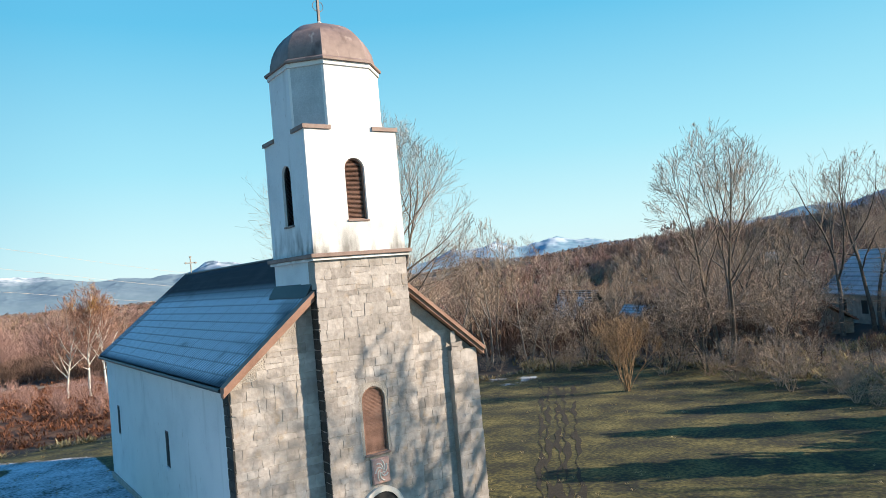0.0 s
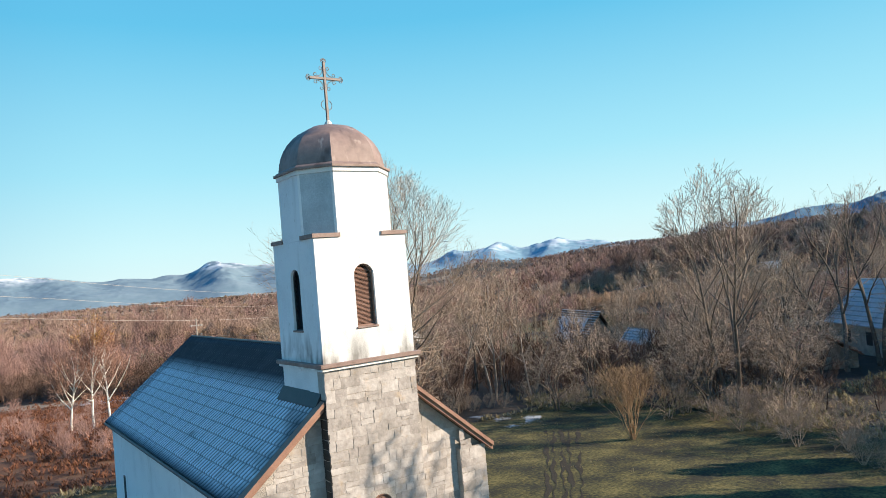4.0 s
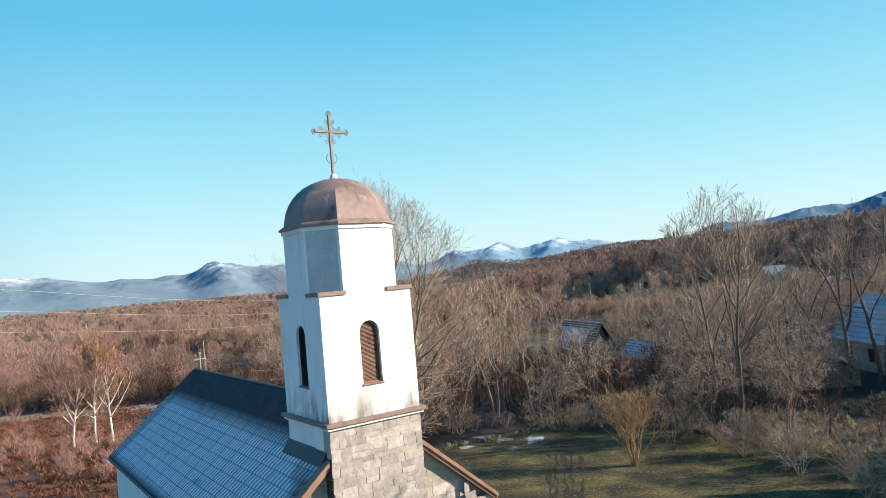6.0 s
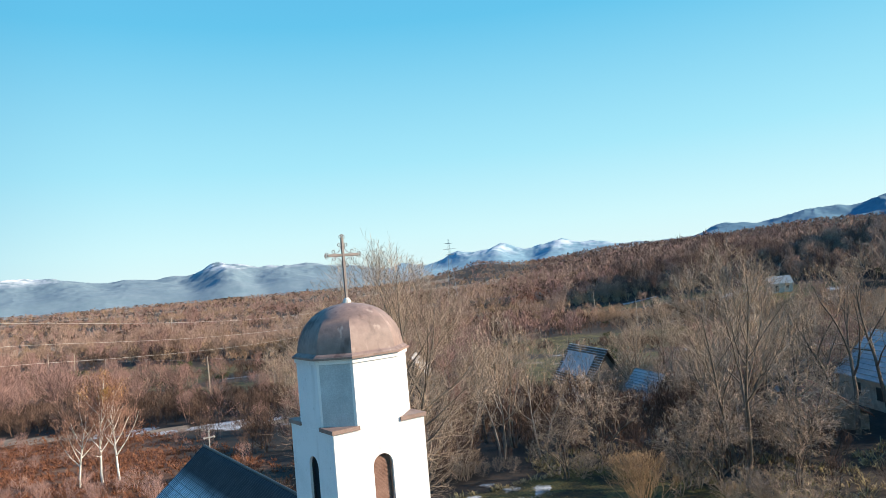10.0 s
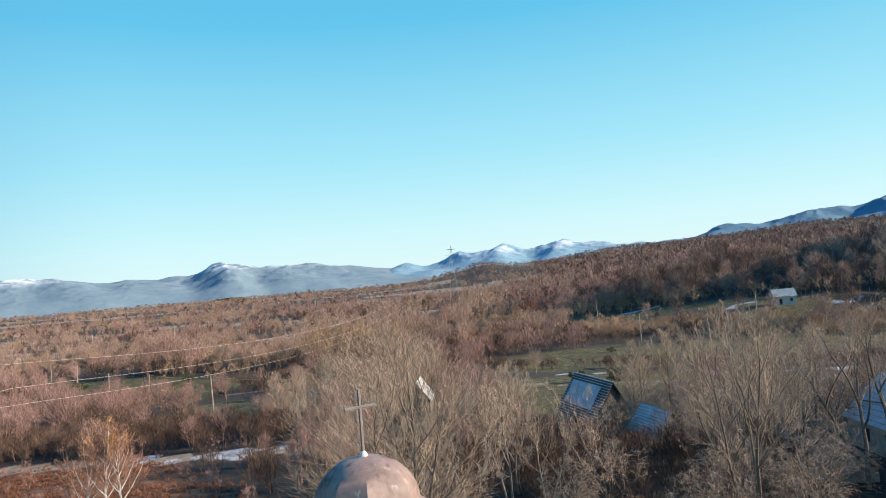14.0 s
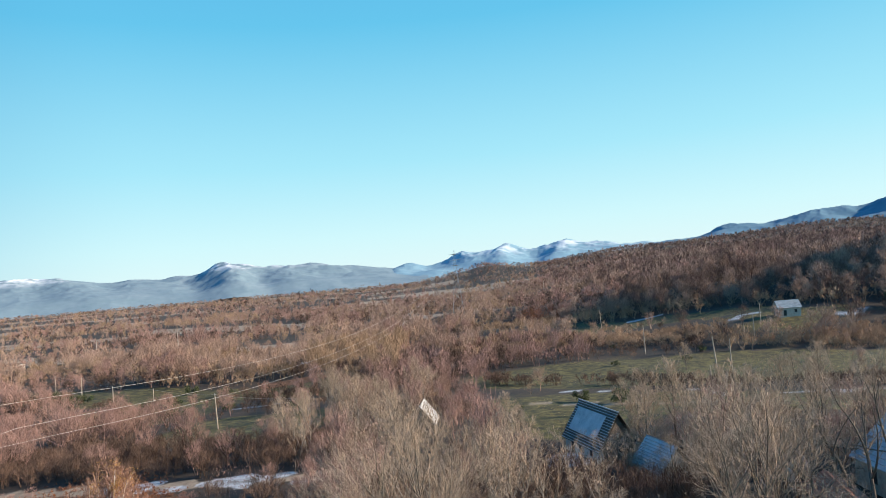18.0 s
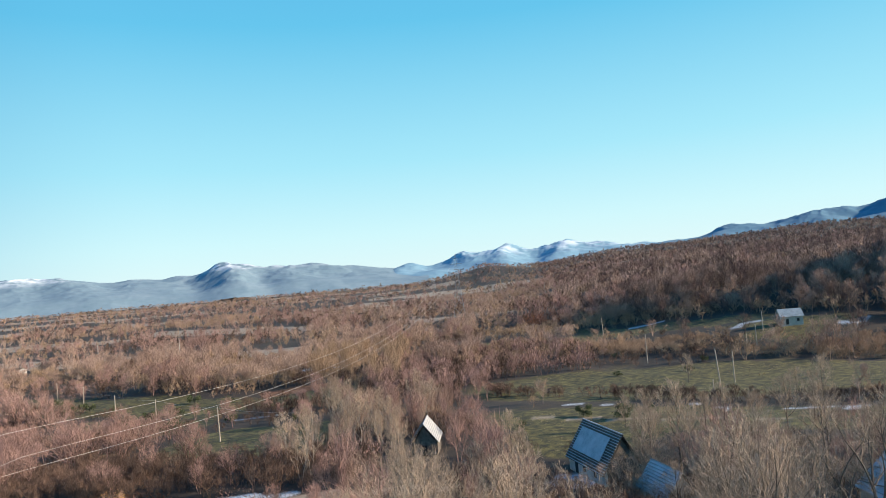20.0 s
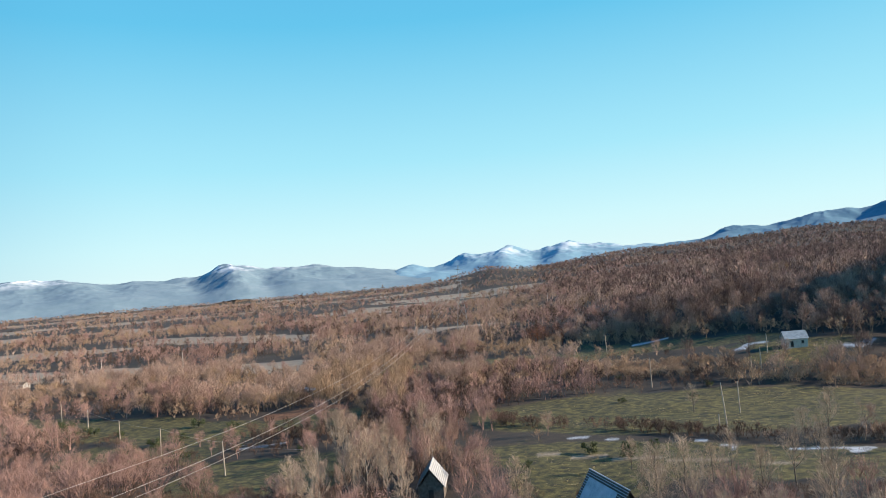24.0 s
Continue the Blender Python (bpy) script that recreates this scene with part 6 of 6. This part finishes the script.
# dry grass along the lawn's rim and in the fields
x, y = rq.uniform(-30, 40, 26000), rq.uniform(-12, 36, 26000)
g = zones(x, y)[0]
rim = step(0.02, 0.4, g) * step(1.0, 0.75, g)
patchy = step(0.50, 0.66, fractal(x / 3, y / 3, 85))
keep = (rq.uniform(size=len(x)) < np.maximum(rim, 0.16 * patchy * g)) & ~((np.abs(x) < 4.2) & (y > -1.2) & (y < 18.5)) & (to_uv(x, y)[0] > 14)
x, y = x[keep], y[keep]
sz = np.where(zones(x, y)[0] < 0.9, rq.uniform(0.35, 0.85, len(x)), rq.uniform(0.10, 0.22, len(x)))
belt("dry_grass", "tufts of dry straw-coloured grass", STRAW, TUFTS, x, y, sz, sz * 1.2, rq, "grass")
u, v = rq.uniform(118, 262, 9000), rq.uniform(-30, 165, 9000)
x, y = to_xy(u, v)
keep = rq.uniform(size=len(x)) < 0.6 * zones(x, y)[0] * step(0.45, 0.6, fractal(x / 11, y / 11, 87))
x, y = x[keep], y[keep]
sz = rq.uniform(0.25, 0.6, len(x))
belt("meadow_grass", "tufts of dry meadow grass", STRAW, TUFTS, x, y, sz, sz * 1.6, rq, "grass")
# the dark thicket between the lawn and the barn
u, v = rq.uniform(51, 98, 620), rq.uniform(-14, 36, 620)
x, y = to_xy(u, v)
keep = (rq.uniform(size=620) < 0.8) & (np.hypot(u - 104, v - 18) > 8) & (np.hypot(u - 66, v - 42) > 9) & (np.hypot(u - 61, v - 33) > 6) & (u > 51 + 0.4 * np.maximum(v - 18, 0)) & ~((x < 31) & (y < 29))
x, y, u = x[keep], y[keep], u[keep]
sz = rq.uniform(1.4, 3.4, len(x))
belt("thicket", "dense dark bare thicket behind the lawn", THICKET, SHRUB_A, x, y, sz, sz * 1.0, rq, "thicket")
for u, v, s in ((97, 25, 0.8), (93, 29, 0.75), (86, 30, 0.55), (78, 28, 0.5), (80, 5, 0.6), (72, 3, 0.65), (92, 5, 0.6), (62, 30, 0.7), (100, 30, 0.8), (104, 27, 0.75)):
    x, y = to_xy(u, v)
    again(pale_light if int(u) % 2 else ash_light, x, y, u * 13 % 360, s)
for u, v, s in ((71, 37.5, 0.9), (55.5, 38.0, 1.3), (52, 36, 1.2), (57, 41.5, 1.3), (50, 33.5, 1.0), (59, 44, 1.2), (95, 22.5, 1.0), (93.5, 25, 1.0), (96, 26.5, 1.1), (91, 21, 0.9), (88, 22.5, 0.9), (86, 25, 0.9), (84, 27.5, 0.9)):
    x, y = to_xy(u, v)
    again(bush2, x, y, u * 17 % 360, s)
for u, v, s in ((72, 33, 0.6), (58, 40, 0.62), (55, 36.5, 0.55), (51, 37, 0.6)):
    x, y = to_xy(u, v)
    again(ash_light, x, y, u * 29 % 360, s)
for u, v, s in ((54, 24, 0.5), (57, 30, 0.6), (63, 25, 0.5), (70, 31, 0.55), (75, 40, 0.75), (77, 47, 0.7), (80, 34, 0.6), (82, 52, 0.7), (86, 43, 0.65), (90, 36, 0.62), (95, 48, 0.66), (98, 40, 0.6), (101, 8, 0.55), (94, 2, 0.55), (106, 36, 0.55), (110, 50, 0.6), (112, 28, 0.5)):
    x, y = to_xy(u, v)
    again(ash_light if int(u) % 3 else gn, x, y, u * 37 % 360, s if int(u) % 3 else s * 1.6)
for i in range(26):
    u, v, s = rq.uniform(112, 172), rq.uniform(-36, -1), rq.uniform(0.55, 0.85)
    if math.hypot(u - 127, v + 6) > 6 and not (abs(v + 5) < 3.5 and u < 127) and math.hypot(u - 158, v + 42) > 14:
        again(pale_light, *to_xy(u, v), u * 41 % 360, s)
# creeper-hung trees before the farmhouse
for u, v, s in ((54, 35.2, 0.75), (57, 38.6, 0.8), (59.5, 41.5, 0.75), (52, 38.2, 0.7)):
    again(gn, *to_xy(u, v), u * 71 % 360, s)
# bushes grown up against the barn's gable and the outhouse
for u, v, s in ((95.5, 22.8, 1.7), (97, 25.6, 1.8), (94, 20.4, 1.5), (99.5, 27.5, 1.7), (92, 24, 1.4), (90, 21, 1.3), (101.5, 24.6, 1.6), (84.5, 22.6, 1.1), (83.5, 25.4, 1.3), (85, 28.4, 1.4), (88, 29.5, 1.5)):
    again(bush2, *to_xy(u, v), u * 53 % 360, s)
for u, v, s in ((83, 24.2, 0.40), (82, 27.5, 0.42), (97, 23.8, 0.42)):
    again(ash_light, *to_xy(u, v), u * 61 % 360, s)
# straw and dead stalks round the lawn's rim
u, v = rq.uniform(38, 64, 5200), rq.uniform(6, 38, 5200)
x, y = to_xy(u, v)
near_rim = step(9, 1.5, np.abs(clearings(x, y)[0] - 0.5) * 2 * 9) + step(0.5, 0.62, fractal(x / 4, y / 4, 88)) * 0.5
keep = (rq.uniform(size=len(x)) < near_rim) & (zones(x, y)[0] < 0.8)
x, y = x[keep], y[keep]
sz = rq.uniform(0.45, 1.0, len(x))
belt("dead_stalks", "dry straw and dead stalks round the lawn", STRAW, TUFTS, x, y, sz, sz * 1.0, rq, "grass")
# groves round the shed and beyond it
for name, n, (u0, u1), (v0, v1), (h0, h1), tpl, mat, lab in (
        ("shed_grove", 52, (124, 178), (-34, -1), (5, 8.5), TREES_A, WOOD_GREY, "pale bare trees round the shed"),
        ("red_grove", 24, (138, 190), (-22, 8), (5.5, 9.5), TREES_A, WOOD_RED, "reddish bare birch grove"),
        ("tall_grove", 90, (215, 330), (-52, -18), (8, 13), TREES_B, WOOD_TAN, "tall pale bare trees in a row"),
        ("valley_scrub", 420, (190, 275), (-60, 22), (2.2, 5.5), SHRUB_B, THICKET, "bare brown scrub in the valley"),
        ("valley_red_scrub", 260, (205, 300), (-30, 45), (3, 6.5), SHRUB_B, WOOD_RED, "reddish bare scrub in the valley"),
        ("orange_oaks", 26, (380, 420), (38, 62), (8, 13), LEAFY_B, FERN, "oaks that keep their orange leaves")):
    u, v = rq.uniform(u0, u1, n), rq.uniform(v0, v1, n)
    x, y = to_xy(u, v)
    keep = (clearings(x, y)[1] < 0.4) & ((np.hypot(u - 127, v + 6) > 6.0) & ~((np.abs(v + 4.5) < 3.5) & (u < 127)))
    x, y = x[keep], y[keep]
    sz = rq.uniform(h0, h1, len(x))
    belt(name, lab, mat, tpl, x, y, sz, sz * (0.62 if h1 > 7 else 1.05), rq, "grove")
# low hedge along the ditch between the meadows
u, v = rq.uniform(162, 176, 900), rq.uniform(8, 130, 900)
u += -14 - 0.70 * (v - 60) * (v < 95) - 24.5 * (v >= 95)
keep = (np.abs(u - 155 + 0.70 * np.minimum(v - 60, 35) - 4 * np.sin(v / 13)) < 4.0) & (rq.uniform(size=900) < 0.6 + 0.4 * np.sin(v / 6))
x, y = to_xy(u[keep], v[keep])
sz = rq.uniform(1.2, 3.2, len(x))
belt("ditch_hedge", "low dark bare hedge along the ditch", THICKET, SHRUB_B, x, y, sz, sz * 1.2, rq, "hedge")
# russet hedge at the meadow's far end
u, v = rq.uniform(-26, 14, 2000), rq.uniform(0, 190, 2000)
keep = (np.abs(u + 6 - 4 * np.sin(v / 23)) < 15)
u += 276 - 0.66 * np.clip(v - 48, 0, 80)
keep &= ~((np.abs(v - 112) < 24) & (u > 226))
x, y = to_xy(u[keep], v[keep])
sz = rq.uniform(1.4, 3.8, len(x))
belt("meadow_hedge", "russet and tan hedge beyond the meadow", WOOD_TAN, SHRUB_B, x, y, sz, sz * 1.1, rq, "hedge")

# junipers dotted over the meadow, each one its own
jv, jf = leafy_template(np.random.default_rng(55), 800, 0.10)
jun = empty("juniper", "small dark green juniper on the meadow", "shrub", group="junipers")
o = new("foliage", mesh_of("foliage", jv * np.array([1.1, 1.1, 1.05]), jf, EVERGREEN))
o.parent = jun
part("stem", tube(bmesh.new(), [(0, 0, -0.2), (0, 0, 0.6)], [0.05, 0.02], 5), BARK, jun)
stand(jun, 177.8, 157.6, 0, 1.4)
for u, v, s in ((222, 77.5, 2.0), (207, 67, 1.7), (208.6, 46.6, 1.6), (148.8, 25.6, 2.6), (142.4, 32.2, 3.2), (241.5, -133, 3.4), (231, -119, 3.0), (204.5, -88.6, 3.0), (231.6, -85.2, 3.2), (221.7, -71, 3.0), (198.6, -93.2, 2.8), (236, -126, 2.6), (226, -108, 2.4), (196, -78, 2.4), (212, -84, 2.6), (152, 40, 1.4), (140, 12, 1.6), (190, -60, 2.2), (205, -45, 2.2), (178, -40, 2.2), (300, 20, 2.6), (254, 158, 4.2), (262, 166, 3.6), (248, -140, 3.0), (186, -72, 2.2)):
    x, y = to_xy(u, v)
    again(jun, x, y, u * 7 % 360, s)
# lone meadow trees
for u, v, s in ((186, 60, 0.5), (172, 88, 0.42), (150, 76, 0.55), (140, 66, 0.5), (136, 84, 0.55), (120, 44, 0.5), (131, 30, 0.4), (118, 8, 0.52), (112, -10, 0.5), (122, 60, 0.55)):
    x, y = to_xy(u, v)
    again(ash_light, x, y, u * 11 % 360, s)

# wheel ruts from the churchyard to the gap in the trees
RUT = material("bare_rut_earth", [(0.010, 0.008, 0.004), (0.022, 0.016, 0.008), (0.04, 0.030, 0.015)], 2.0, rough=1.0, bump=0.5, bump_scale=12)
rr = random.Random(4)
for k, off in enumerate((-0.72, -0.42, 0.0, 0.30, 0.75)):
    vs, fs = [], []
    n = 90
    ph = rr.uniform(0, 6)
    for i in range(n):
        q = i / (n - 1)
        u = 22.5 + 26 * q
        v = 3.3 + 4.2 * q + off * (0.9 + 0.5 * q) + 0.07 * math.sin(u * 1.1 + ph) + 0.05 * math.sin(u * 2.9 + 2 * ph)
        w = 0.15 * max(0.10, 0.5 + 0.5 * math.sin(u * 0.83 + ph * 3) + 0.25 * math.sin(u * 2.1 + k))
        for s in (-1, 1):
            x, y = to_xy(u, v + s * w)
            vs.append((x, y, ground_z(x, y) + 0.012))
    fs = [(2 * i, 2 * i + 1, 2 * i + 3, 2 * i + 2) for i in range(n - 1)]
    tagged(new("wheel_rut", mesh_of("wheel_rut", np.array(vs), np.array(fs), RUT, True)), "dark wheel rut worn into the lawn", "rut", kind="structure")

# ------------------------------------------------------------ the front's stones, last
lay_stones(facade, -HW - 0.02, -TW - 0.01, 0.0, 7.6, FR, gable_line)
lay_stones(facade, TW + 0.01, 2.84, 0.0, 7.6, FR, gable_line)
lay_stones(pier, 2.88, HW + 0.04, 0.0, 6.4, FR - 0.20, gable_line)
lay_stones(shaft, -TW, TW, 0.0, 8.39, T0 + 0.02, holes=((-0.44, 0.44, 3.02, 4.86), (-0.25, 0.29, 2.22, 2.94), (-0.6, 0.6, 0.0, 2.06)))
# the quoins' returns, with shade put into their dark stone colour
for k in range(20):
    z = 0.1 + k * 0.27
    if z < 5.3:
        o = new("stone", stone_piece(0.5, 0.26, 0.03, SHADESTONE))
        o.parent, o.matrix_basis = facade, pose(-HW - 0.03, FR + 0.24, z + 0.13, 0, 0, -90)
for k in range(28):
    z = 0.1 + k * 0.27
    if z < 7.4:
        o = new("stone", stone_piece(FR - 0.02, 0.26, 0.02, SHADESTONE))
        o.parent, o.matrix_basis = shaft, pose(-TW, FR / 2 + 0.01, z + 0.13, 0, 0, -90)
